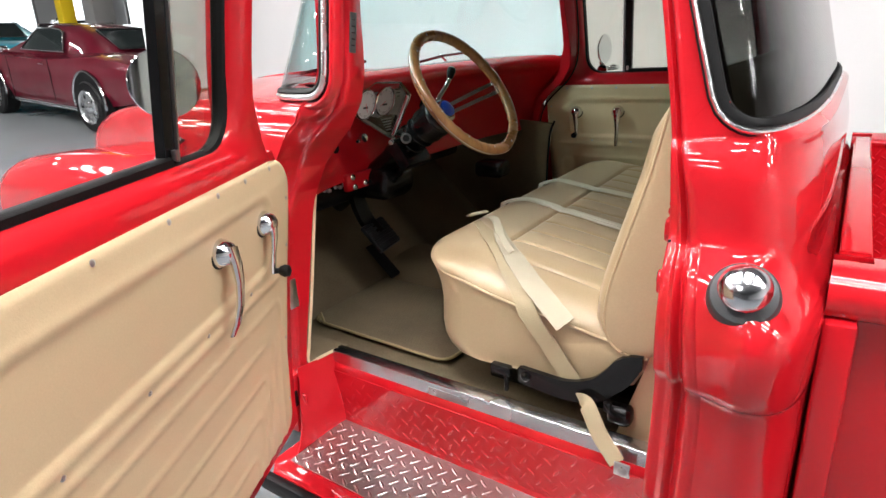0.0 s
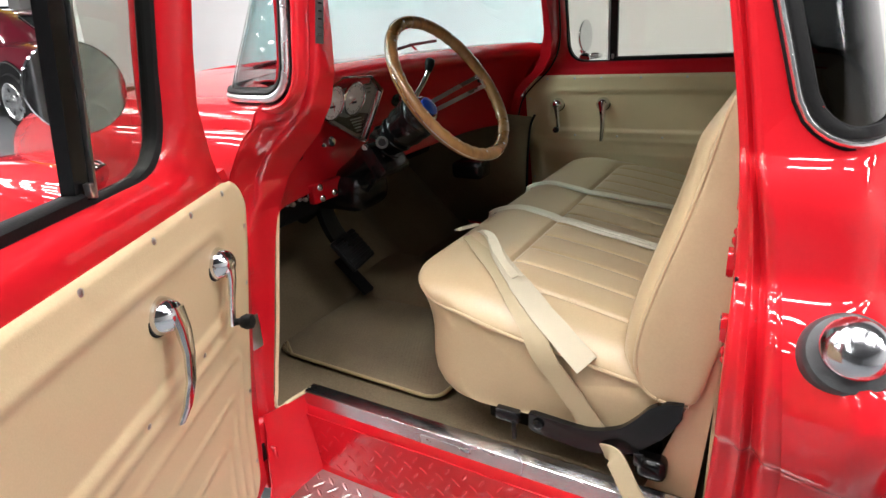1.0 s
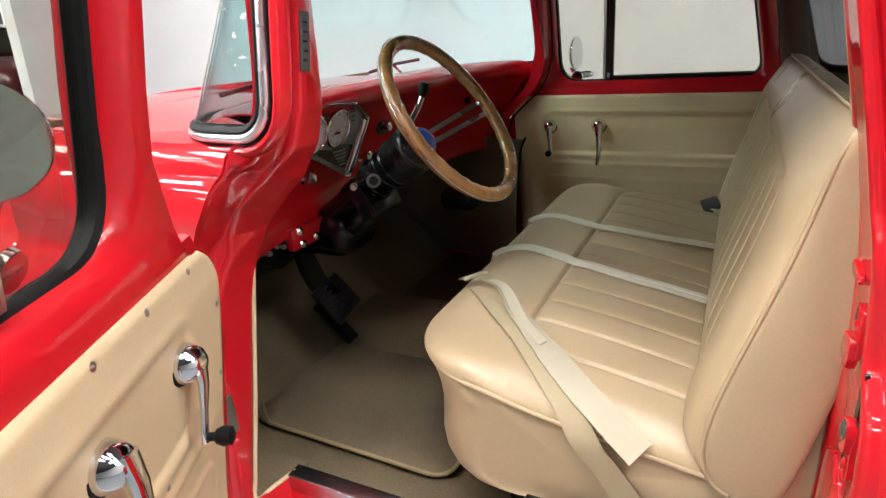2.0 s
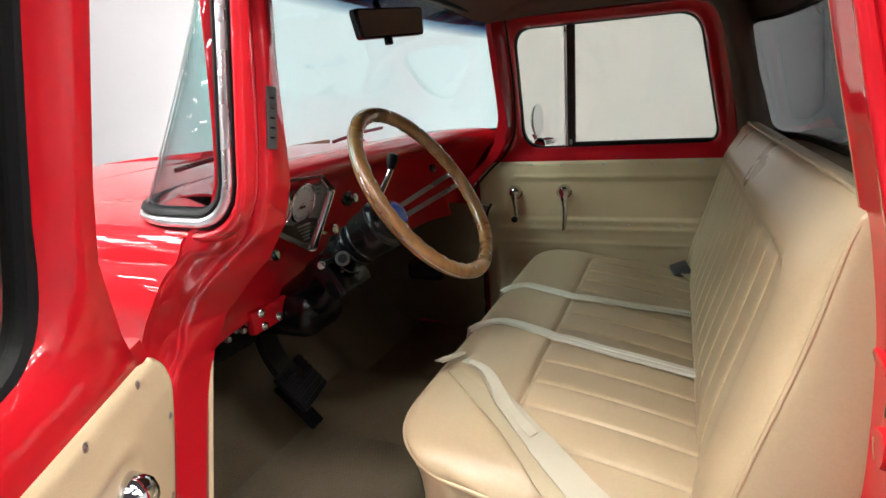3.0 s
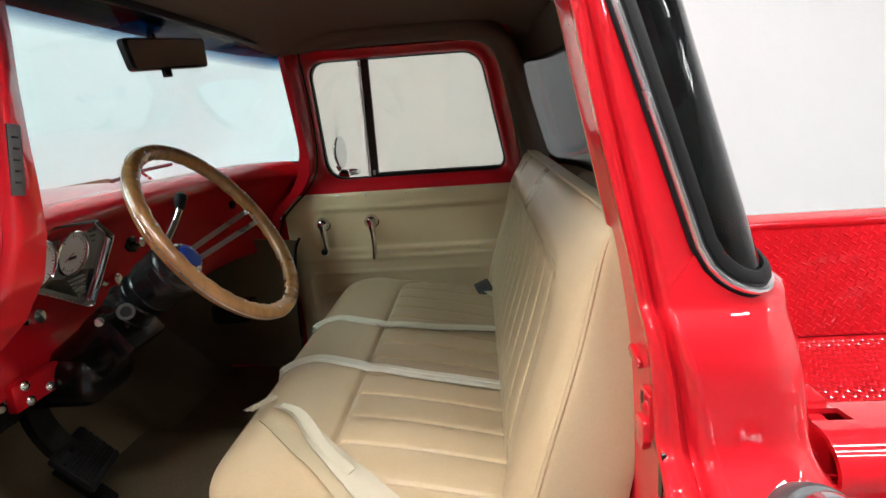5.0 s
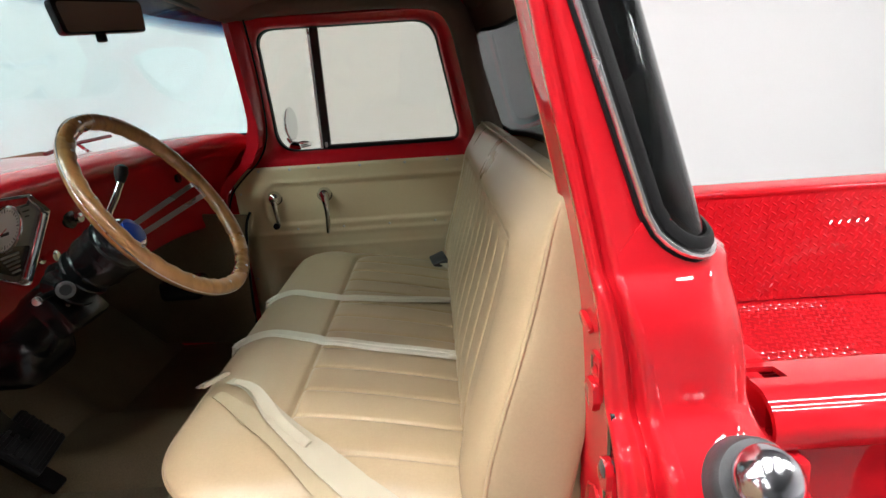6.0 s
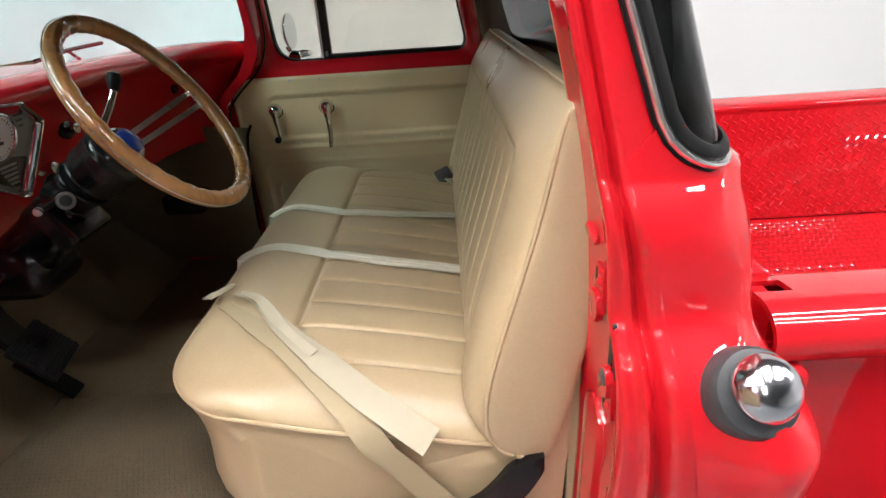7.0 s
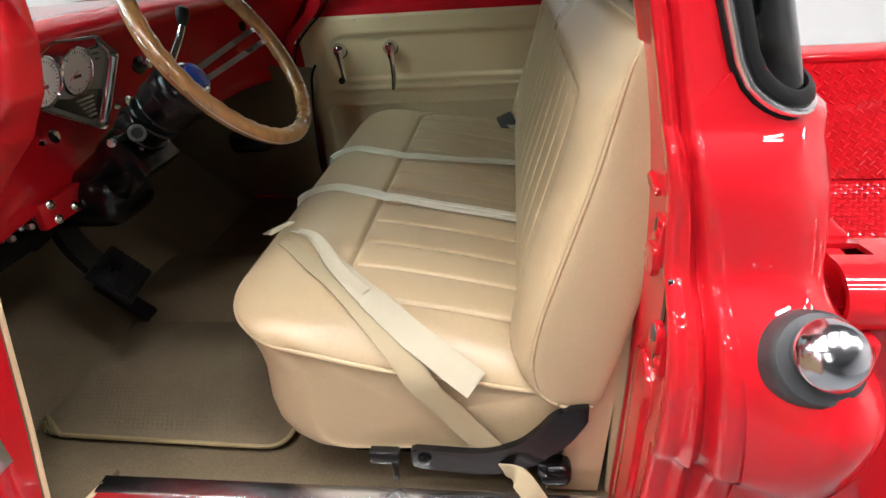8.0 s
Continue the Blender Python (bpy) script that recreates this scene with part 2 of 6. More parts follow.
def prism(outline, low, high, axis="y", bevel=0.0, m=None):
    """An outline extruded along an axis: (x, z) for y, (x, y) for z, (y, z) for x."""
    at = {"y": lambda a, b, d: (a, d, b), "z": lambda a, b, d: (a, b, d), "x": lambda a, b, d: (d, a, b)}[axis]
    bm = bmesh.new()
    lo = [bm.verts.new(at(a, b, low)) for a, b in outline]
    hi = [bm.verts.new(at(a, b, high)) for a, b in outline]
    n = len(outline)
    bm.faces.new(lo)
    bm.faces.new(hi[::-1])
    for i in range(n):
        bm.faces.new((lo[i], lo[(i + 1) % n], hi[(i + 1) % n], hi[i]))
    if bevel:
        rim = [e for e in bm.edges if (e.verts[0] in lo) == (e.verts[1] in lo)]
        bmesh.ops.bevel(bm, geom=rim, offset=bevel, segments=2, affect="EDGES", profile=0.5)
    if m:
        bm.transform(m)
    return bm


def join(*bms):
    """Several shapes of one part in one mesh."""
    out = bmesh.new()
    for b in bms:
        me = bpy.data.meshes.new("tmp")
        b.to_mesh(me)
        b.free()
        out.from_mesh(me)
        bpy.data.meshes.remove(me)
    return out


def rounded(corners, n=6):
    """A closed outline with rounded corners, from (a, b, radius) corners; n + 1 points a corner, 4 along each side."""
    out, k = [], len(corners)
    arcs = []
    for i, (a, b, r) in enumerate(corners):
        p, q, s = Vector((a, b)), Vector(corners[i - 1][:2]), Vector(corners[(i + 1) % k][:2])
        u, v = (q - p).normalized(), (s - p).normalized()
        half = math.acos(max(-1, min(1, u.dot(v)))) / 2
        cut = r / math.tan(half) if r else 0
        e1, e2 = p + u * cut, p + v * cut
        arcs.append([e1 * (1 - t) ** 2 + p * 2 * t * (1 - t) + e2 * t * t for t in (j / n for j in range(n + 1))])
    for i in range(k):
        nxt = arcs[(i + 1) % k][0]
        out += arcs[i] + [arcs[i][-1].lerp(nxt, j / 5) for j in range(1, 5)]
    return [(p.x, p.y) for p in out]


def screw(name, p, toward, r, parent, mat=CHROME):
    """A domed screw with a cross slot."""
    m = Matrix.Translation(p) @ Vector(toward).to_track_quat("Z", "Y").to_matrix().to_4x4()
    bm = lathe([(r * 1.25, 0), (r * 1.25, r * 0.18), (r, r * 0.25), (r * 0.8, r * 0.5), (r * 0.35, r * 0.62)], 14)
    for a in (0, 90):
        s = box(0, 0, r * 0.60, r * 1.1, r * 0.16, r * 0.12, 0, m=pose(0, 0, 0, 0, 0, a))
        bm = join(bm, s)
    return part(name, bm, mat, parent, m=m)

# ---- the hall ----
def wall(name, x0, x1, y0, y1, z0, z1, mat=WALL, label=""):
    ob = part(name, box((x0 + x1) / 2, (y0 + y1) / 2, (z0 + z1) / 2, x1 - x0, y1 - y0, z1 - z0, 0.01), mat, None, smooth=0)
    return tagged(ob, label, "wall", kind="structure")


HIGH = 4.6
tagged(part("floor", box(-6, 4, -0.06, 52, 44, 0.12, 0), FLOOR, None, smooth=0), "grey sealed concrete showroom floor with a soft sheen", "floor", kind="structure")
tagged(part("ceiling", box(-6, 4, HIGH + 0.1, 52, 44, 0.2, 0), CEIL, None, smooth=0), "dark grey painted roof deck of the hall", "ceiling", kind="structure")

# white photo booth: two walls that meet in a rounded corner
EDGE_Y, FRONT_X, SIDE_Y = 1.83, -3.9, 3.6
plan = [(FRONT_X, EDGE_Y), (FRONT_X, 2.6)] + [(FRONT_X + 0.8 - 0.8 * math.cos(a), SIDE_Y - 0.8 + 0.8 * math.sin(a)) for a in (radians(d) for d in range(10, 91, 10))] + [(0, SIDE_Y), (4, SIDE_Y), (7.6, SIDE_Y)]
tagged(part("wall_booth", sheet([[Vector((x, y, z)) for x, y in plan] for z in (0, 1.3, 2.6, 4.2)], 0.12), WALL, None), "smooth white curved backdrop wall behind the truck", "wall", kind="structure")
wall("wall_east", 7.4, 7.6, -16, 3.58, 0, HIGH, label="plain white hall wall behind the truck bed")
# walls in HALL stay out of view, dark to darken the paint's reflections
wall("wall_south", -30, 7.4, -16.2, -16, 0, HIGH, mat=HALL, label="unseen hall wall, dark for the paint's reflections")
wall("wall_west", -22.2, -22, -16, 24, 0, HIGH, label="bright white far wall of the hall")
wall("wall_north", -30, 14, 20, 20.2, 0, HIGH, mat=HALL, label="unseen hall wall, dark for the paint's reflections")


# tall bright windows in the far wall
for n, (y0, y1) in enumerate(((6.9, 8.55), (9.5, 11.05), (11.7, 13.3)), 1):
    w = thing("window_%d" % n, pose(-21.98, (y0 + y1) / 2, 0), "tall bright window in the far wall", "window", kind="structure")
    part("pane", box(0.02, 0, 2.5, 0.02, y1 - y0, 3.4, 0), DAYLIGHT, w)
    part("window_frame", join(box(0.05, -(y1 - y0) / 2, 2.5, 0.08, 0.08, 3.5, 0.01), box(0.05, (y1 - y0) / 2, 2.5, 0.08, 0.08, 3.5, 0.01), box(0.05, 0, 0.78, 0.08, y1 - y0, 0.08, 0.01), box(0.05, 0, 4.22, 0.08, y1 - y0, 0.08, 0.01)), COLUMN, w)


# ceiling lamps in rows
def ceiling_light(x, y):
    lamp = thing("ceiling_light", pose(x, y, HIGH - 0.35), "white strip light with a glowing diffuser under the roof", "ceiling light", "strip lights under the roof")
    part("housing", box(0, 0, 0.045, 0.98, 0.20, 0.06, 0.01), CEIL, lamp)
    part("diffuser", box(0, 0, 0.0, 0.90, 0.14, 0.03, 0.006), LAMP, lamp, "glowing white diffuser")
    part("hanger", box(0, 0, 0.21, 0.02, 0.02, 0.28, 0), CEIL, lamp)
    return lamp


first = ceiling_light(-9.0, -2.5)
for i in range(10):
    for j in range(4):
        if (i or j) and (i < 6 or j > 0) and (i < 8 or j > 1):
            copy_thing(first, pose(-9.0 + 1.7 * i, -2.5 + 0.75 * j, HIGH - 0.35))
for x in (-17.0, -13.5, -10.0, -6.5):
    for y in (-8.0, -11.5):
        copy_thing(first, pose(x, y, HIGH - 0.35))
for x in (-7.0, -3.6, -0.2):
    for y in (-4.4, -6.4):
        copy_thing(first, pose(x, y, HIGH - 0.35))
for x, y in ((-10.5, -1.5), (-10.5, 5.5), (-14.5, 1.0), (-14.5, 6.0), (-18.5, 3.5)):
    copy_thing(first, pose(x, y, HIGH - 0.35))


# far side of the hall: columns, a yellow post and parked cars
def column(x, y, w, mat, name, label):
    c = thing(name, pose(x, y, 0), label, "column")
    part("shaft", box(0, 0, HIGH / 2, w, w, HIGH, 0.02), mat, c)
    part("base", box(0, 0, 0.06, w * 1.25, w * 1.25, 0.12, 0.02), mat, c)
    return c


RIM_ALLOY = material("bright cast wheel", (0.70, 0.70, 0.71), 0.25, metal=1.0, var=0.05)


def car(x, y, turn, paint, label, details=True):
    """A two-door hardtop of the late sixties: nose along +x, its left side along +y."""
    c = thing("parked_car", pose(x, y, 0, 0, 0, turn), label, "car", "parked cars in the hall")
    # (x, half width, sill, belt) down the body
    st = [(-2.33, 0.70, 0.48, 0.80), (-2.28, 0.82, 0.40, 0.88), (-1.9, 0.91, 0.34, 0.93), (-1.35, 0.94, 0.27, 0.95), (-0.9, 0.93, 0.24, 0.92), (-0.2, 0.92, 0.24, 0.88), (0.6, 0.92, 0.24, 0.88), (1.35, 0.93, 0.27, 0.90), (2.0, 0.90, 0.34, 0.87), (2.3, 0.82, 0.42, 0.82), (2.36, 0.70, 0.48, 0.76)]
    rows = []
    for px, hw, lo, hi in st:
        half = [(0.55, lo), (0.93, lo + 0.03), (1.0, lo + 0.22), (0.985, 0.5 * (lo + hi) + 0.06), (1.0, hi - 0.13), (0.955, hi - 0.03), (0.80, hi + 0.02)]
        rows.append([Vector((px, -hw * a, z)) for a, z in half] + [Vector((px, hw * a, z)) for a, z in half[::-1]])
    rows = [list(col) for col in zip(*[spline(line, 4) for line in zip(*rows)])]
    body = loft(rows)
    part("body", body, paint, c)
    roof = [(-1.55, 0.70, 0.93), (-1.25, 0.66, 1.08), (-0.9, 0.61, 1.22), (-0.45, 0.58, 1.29), (0.05, 0.57, 1.30), (0.35, 0.585, 1.27), (0.62, 0.62, 1.14), (1.0, 0.70, 0.93)]
    rr = [[Vector((px, -hw - 0.14, 0.90)), Vector((px, -hw - 0.03, 0.9 + (z - 0.9) * 0.75)), Vector((px, -hw + 0.08, z - 0.02)), Vector((px, 0, z)), Vector((px, hw - 0.08, z - 0.02)), Vector((px, hw + 0.03, 0.9 + (z - 0.9) * 0.75)), Vector((px, hw + 0.14, 0.90))] for px, hw, z in roof]
    part("roof", loft(rr, caps=True), paint, c)
    for s in (1, -1):
        w = 0.655
        pane = [(-0.52, 0.95), (-0.44, 1.19), (-0.36, 1.225), (-0.1, 1.245), (0.28, 1.23), (0.40, 1.17), (0.70, 0.95)]
        glass = prism(pane, 0.0, 0.012, "y")
        for v in glass.verts:
            v.co.y = s * (0.742 - 0.36 * (v.co.z - 0.9) + v.co.y)
        pane_ob = part("side_window", glass, DARK_GLASS, c, "dark glass side window with bright trim")
        part("trim", tube([Vector((a, s * (0.756 - 0.36 * (b - 0.9)), b)) for a, b in pane], 0.012, 6, closed=True, up=(0, 1, 0)), CHROME, pane_ob)
        for wx in (-1.38, 1.36):
            wheel = part("wheel", lathe([(0.20, -0.11), (0.30, -0.11), (0.325, -0.08), (0.325, 0.08), (0.30, 0.11), (0.21, 0.11), (0.2, 0.06)], 28, pose(0, 0, 0, 90)), RUBBER, c, "black tyre on a bright slotted rim", m=pose(wx, s * 0.865, 0.325))
            part("rim", lathe([(0.215, 0.05), (0.215, 0.125), (0.20, 0.135), (0.18, 0.118), (0.08, 0.114), (0.06, 0.13), (0.01, 0.135)], 24, pose(0, 0, 0, -90 if s > 0 else 90)), RIM_ALLOY, wheel)
            for k in range(5):
                part("slot", box(0.135, 0, 0.112, 0.045, 0.03, 0.016, 0.006, m=pose(0, 0, 0, -90 if s > 0 else 90) @ pose(0, 0, 0, 0, 0, 72 * k)), RUBBER, wheel)
            arch = [Vector((wx + 0.378 * math.cos(a), s * 0.95, 0.385 + 0.378 * math.sin(a))) for a in (radians(d) for d in range(-10, 191, 10))]
            part("wheel_arch", tube(arch, 0.016, 6, up=(0, 1, 0)), CHROME, c, "thin bright wheel arch trim")
            # black disc through the closed body: the wheel well's shade as solid colour
            part("well_shade", lathe([(0.01, -0.05), (0.372, -0.05), (0.372, 0.05), (0.01, 0.05)], 36, pose(0, 0, 0, 90)), RUBBER, c, "black disc in place of the shaded wheel well", m=pose(wx, s * 0.901, 0.385))
        part("sill_trim", box(0.0, s * 0.935, 0.27, 2.0, 0.02, 0.05, 0.005), CHROME, c)
        part("door_seam", box(0.80, s * 0.921, 0.58, 0.008, 0.006, 0.56, 0), RUBBER, c)
        part("door_seam", box(-0.42, s * 0.923, 0.60, 0.008, 0.006, 0.56, 0), RUBBER, c)
        part("wing_mirror", box(0.62, s * 1.0, 0.96, 0.07, 0.13, 0.09, 0.03), CHROME if s > 0 else paint, c)
        part("door_handle", box(-0.28, s * 0.945, 0.80, 0.13, 0.025, 0.02, 0.008), CHROME, c)
    part("rear_window", prism([(-1.44, 0.985), (-0.93, 1.212), (-0.94, 1.226), (-1.46, 0.995)], -0.47, 0.47), DARK_GLASS, c, "dark sloping rear window")
    part("windscreen", prism([(0.95, 0.965), (0.42, 1.255), (0.45, 1.27), (0.99, 0.975)], -0.54, 0.54), DARK_GLASS, c)
    for trim in ([(-1.47, 1.0), (-0.935, 1.235)], [(1.0, 0.985), (0.455, 1.28)]):
        (xa, za), (xb, zb) = trim
        wide = 0.485 if xa < 0 else 0.555
        loop = [Vector((xa, -wide, za)), Vector((xa, wide, za)), Vector((xb, wide - 0.03, zb)), Vector((xb, 0.03 - wide, zb))]
        part("window_trim", tube(loop, 0.012, 6, closed=True), CHROME, c, "bright trim round the window")
    part("bumper", box(-2.36, 0, 0.55, 0.08, 1.6, 0.10, 0.03), CHROME, c, "chrome rear bumper")
    part("bumper", box(2.38, 0, 0.52, 0.08, 1.6, 0.10, 0.03), CHROME, c, "chrome front bumper")
    return c


CAR_AT = (-8.2, 3.52, 180.5)
car(*CAR_AT, MAROON, "maroon two-door hardtop coupe with bright slotted wheels parked on the floor")
car(-13.6, 3.9, 172.0, TEAL, "turquoise classic car parked behind the maroon coupe")
car(-16.2, 7.2, 160.0, GREYBLUE, "blue-grey classic car parked at the back of the hall")
car(-17.4, 5.2, 165.0, MAROON, "dark red classic car at the back of the hall")
column(-11.4, 4.65, 0.24, YELLOW, "yellow_post", "yellow painted steel safety post")
column(-14.2, 6.7, 0.5, COLUMN, "hall_column", "square grey hall column")
column(-13.6, 8.6, 0.5, COLUMN, "hall_column", "square grey hall column")

# ---- the pickup truck: cab shell ----
truck = thing("pickup_truck", TRUCK, "glossy red vintage pickup truck with its driver door open", "truck")

# front edge of the driver's door opening (x, z), from the roof down past the dogleg
FRONT_EDGE = [(0.140, 1.80), (0.146, 1.765), (0.154, 1.68), (0.159, 1.58), (0.160, 1.48), (0.156, 1.40), (0.138, 1.335), (0.099, 1.275), (0.043, 1.225), (-0.008, 1.17), (-0.034, 1.10), (-0.042, 1.00), (-0.045, 0.85), (-0.045, 0.70), (-0.045, 0.56), (-0.045, 0.42)]
# its rear edge
REAR_EDGE = [(0.840, 1.80), (0.855, 1.765), (0.885, 1.66), (0.905, 1.55), (0.93, 1.42), (0.948, 1.32), (0.960, 1.23), (0.966, 1.12), (0.968, 1.0), (0.968, 0.86), (0.964, 0.72), (0.958, 0.58), (0.955, 0.42)]


def smooth_through(keys, z):
    """A line through (z, value) keys without overshoot."""
    n = len(keys)
    if z <= keys[0][0] or z >= keys[-1][0]:
        return keys[0][1] if z <= keys[0][0] else keys[-1][1]
    i = max(k for k in range(n - 1) if keys[k][0] <= z)
    gap = [(keys[k + 1][1] - keys[k][1]) / (keys[k + 1][0] - keys[k][0]) for k in range(n - 1)]

    def slope(k):
        if k == 0 or k == n - 1 or gap[k - 1] * gap[k] <= 0:
            return 0.0
        return 2 * gap[k - 1] * gap[k] / (gap[k - 1] + gap[k])
    h = keys[i + 1][0] - keys[i][0]
    t = (z - keys[i][0]) / h
    a, b = keys[i][1], keys[i + 1][1]
    return a * (1 + 2 * t) * (1 - t) ** 2 + slope(i) * h * t * (1 - t) ** 2 + b * t * t * (3 - 2 * t) + slope(i + 1) * h * t * t * (t - 1)


def ease(z, a, b):
    t = min(1.0, max(0.0, (z - a) / (b - a)))
    return t * t * (3 - 2 * t)


def along(edge, z):
    for (xa, za), (xb, zb) in zip(edge, edge[1:]):
        if za >= z >= zb:
            return xa + (xb - xa) * (za - z) / (za - zb)
    return edge[-1][0] if z < edge[-1][1] else edge[0][0]


def resample(pts, n):
    """n points evenly along a line."""
    acc = [0.0]
    for p, q in zip(pts, pts[1:]):
        acc.append(acc[-1] + (q - p).length)
    out, i = [], 0
    for k in range(n):
        w = acc[-1] * k / (n - 1)
        while i < len(pts) - 2 and acc[i + 1] < w:
            i += 1
        out.append(pts[i].lerp(pts[i + 1], (w - acc[i]) / max(1e-9, acc[i + 1] - acc[i])))
    return out


def flank(z):
    """How far out the body's side stands at the height z: a shoulder under the windows, a hollow, then the swell of the wing line."""
    return smooth_through([(0.40, -0.150), (0.60, -0.166), (0.83, -0.175), (0.868, -0.179), (0.878, -0.188), (0.89, -0.199), (0.95, -0.206), (1.00, -0.203), (1.04, -0.193), (1.07, -0.179), (1.09, -0.164), (1.105, -0.149), (1.118, -0.136), (1.13, -0.128), (1.15, -0.124), (1.20, -0.122), (1.235, -0.119), (1.255, -0.114), (1.272, -0.107), (1.284, -0.099), (1.292, -0.092), (1.298, -0.089), (1.32, -0.088), (1.80, -0.088)], z)


def opening_in(z):
    """How far in the door opening's inner edge stands: it spreads outwards towards the sill, as the cab side does."""
    return smooth_through([(0.40, -0.12), (0.59, -0.105), (0.80, -0.057), (1.00, -0.012), (1.08, 0.007), (1.15, 0.028), (1.22, 0.041), (1.80, 0.041)], z)


def seam(z):
    """Where the front jamb ends and the cowl's outer skin begins."""
    return smooth_through([(0.40, -0.105), (0.85, -0.095), (1.00, -0.088), (1.08, -0.070), (1.13, -0.056), (1.20, -0.030), (1.24, -0.006), (1.28, 0.012), (1.31, 0.032), (1.345, 0.050), (1.39, 0.098), (1.44, 0.108), (1.80, 0.090)], z)


def front_jamb(side):
    """The front post: a face towards the opening, a ridge, a hollow beside it and the raised band round the windscreen's end."""
    rows = []
    for k in range(261):
        z = 1.80 - 1.38 * k / 260
        xi, yi, out = along(FRONT_EDGE, z), opening_in(z), flank(z)
        xs = seam(z)
        lean = 0.030 * (1 - ease(z, 1.27, 1.34)) * ease(z, 1.12, 1.22)
        xr = xi - lean - 0.012
        up = ease(z, 1.298, 1.318)
        back = 0.030 * ease(z, 1.28, 1.62)
        line = [(xi - back, 0.0), (xi - 0.96 * back, 0.02), (xi - 0.001 - 0.4 * lean - 0.45 * back, 0.20), (xi - 0.002 - 0.78 * lean - 0.10 * back, 0.38), (xi - 0.002 - 0.95 * lean, 0.46), (xi - 0.004 - lean, 0.50), (xi - 0.008 - lean, 0.53), (xr, 0.545)]
        for f, low, high in ((0.06, 0.55, 0.56), (0.12, 0.56, 0.55), (0.18, 0.575, 0.57), (0.24, 0.59, 0.66), (0.32, 0.63, 0.80), (0.42, 0.655, 0.87), (0.54, 0.69, 0.91), (0.64, 0.73, 0.94), (0.72, 0.775, 0.955), (0.78, 0.83, 0.965), (0.83, 0.90, 0.975), (0.88, 0.955, 0.985), (0.93, 0.985, 0.995), (1.0, 1.0, 1.0)):
            line.append((xr + (xs - xr) * f, low + (high - low) * up))
        sec = [(x, yi + (out - yi) * q) for x, q in line]
        sec += [(xs - 0.002, out + 0.006), (xs + 0.004, out + 0.016), (max(xi - 0.045 - back, xs + 0.006), yi + 0.006), (xi - 0.002 - back, yi + 0.004)]
        rows.append([side(x, y, z) for x, y in sec])
    return loft(rows)


def jamb_depth(z):
    """How far behind the inner edge of the rear jamb the outer skin begins."""
    return smooth_through([(0.40, 0.097), (0.60, 0.096), (0.84, 0.092), (0.98, 0.079), (1.10, 0.064), (1.20, 0.050), (1.26, 0.038), (1.31, 0.032), (1.80, 0.032)], z)


# across the rear jamb, from its inner edge out to the skin: shares of the depth and of the way out
REAR_LINE = [(0.0, 0.0), (0.03, 0.02), (0.04, 0.3), (0.05, 0.6), (0.05, 0.70), (0.03, 0.75), (0.0, 0.785), (0.02, 0.82), (0.08, 0.845), (0.16, 0.852), (0.24, 0.852), (0.30, 0.862), (0.35, 0.895), (0.40, 0.912), (0.46, 0.902), (0.51, 0.872), (0.56, 0.862), (0.61, 0.876), (0.66, 0.925), (0.71, 0.968), (0.78, 0.988), (0.88, 0.997), (1.0, 1.0)]


def jamb_at(z, share, lift=0.0):
    """A point on the flat face of the driver's rear jamb; lift: ahead, out of the face."""
    return Vector((along(REAR_EDGE, z) + 0.045 * jamb_depth(z) - lift, 0.041 + (flank(z) - 0.041) * share + tumble(z), z))


def rear_jamb(side):
    """The rear post of a door opening: a flat face, a rolled bead, a groove and the rounded edge of the skin."""
    rows = []
    for p in resample(spline([(x, 0, z) for x, z in REAR_EDGE], 12), 220):
        out, deep = flank(p.z), jamb_depth(p.z)
        line = [(p.x + deep * a, 0.041 + (out - 0.041) * b) for a, b in REAR_LINE]
        line += [(p.x + deep + 0.004, out + 0.004), (p.x + deep, out + 0.014), (p.x + 0.05, 0.046), (p.x + 0.003, 0.046)]
        rows.append([side(x, y, p.z) for x, y in line])
    return loft(rows)


for side in (L, R):
    near = side is L
    part("door_jamb", front_jamb(side), RED_TEX, truck, "red hollowed front door jamb and windscreen pillar", smooth=50)
    part("door_jamb", rear_jamb(side), RED_TEX, truck, "red rear door jamb with a rolled bead", smooth=50)
    for edge, way in ((FRONT_EDGE, 1), (REAR_EDGE, -1)):
        if near and way > 0:
            continue
        seal = [side(x + way * (-0.001 if near else 0.012), 0.040 if near else 0.012, z) for x, z in edge]
        part("edge_binding" if near else "door_seal", tube(spline(seal, 4), 0.0010 if near else 0.0035, 8), TAN_DARK if near else RUBBER, truck, "tan edge binding along the door opening" if near else "black rubber door seal")


def plan_corner(theta, x0, depth, half, power):
    """Half of a rounded plan: theta 0 at the side, 90 at the middle of the back (or front, with a negative depth)."""
    a = radians(theta)
    return x0 + depth * abs(math.sin(a)) ** power, half * abs(math.cos(a)) ** power


# rear shell below the window: one sheet round the back, from jamb to jamb
def shell_row(z, rear, power, steps=48):
    half = YC - flank(z) - tumble(z)
    x0 = along(REAR_EDGE, z) + jamb_depth(z)
    pts = []
    for k in range(steps + 1):
        th = 180 * k / steps
        x, w = plan_corner(th if th <= 90 else 180 - th, x0, rear - x0, half, power)
        pts.append(Vector((x, YC - w if th <= 90 else YC + w, z)))
    return pts


# wraparound panes: their plans, sampled evenly along the line, with rounded corners
WIN_LO, WIN_HI, WIN_R = 1.318, 1.70, 0.050


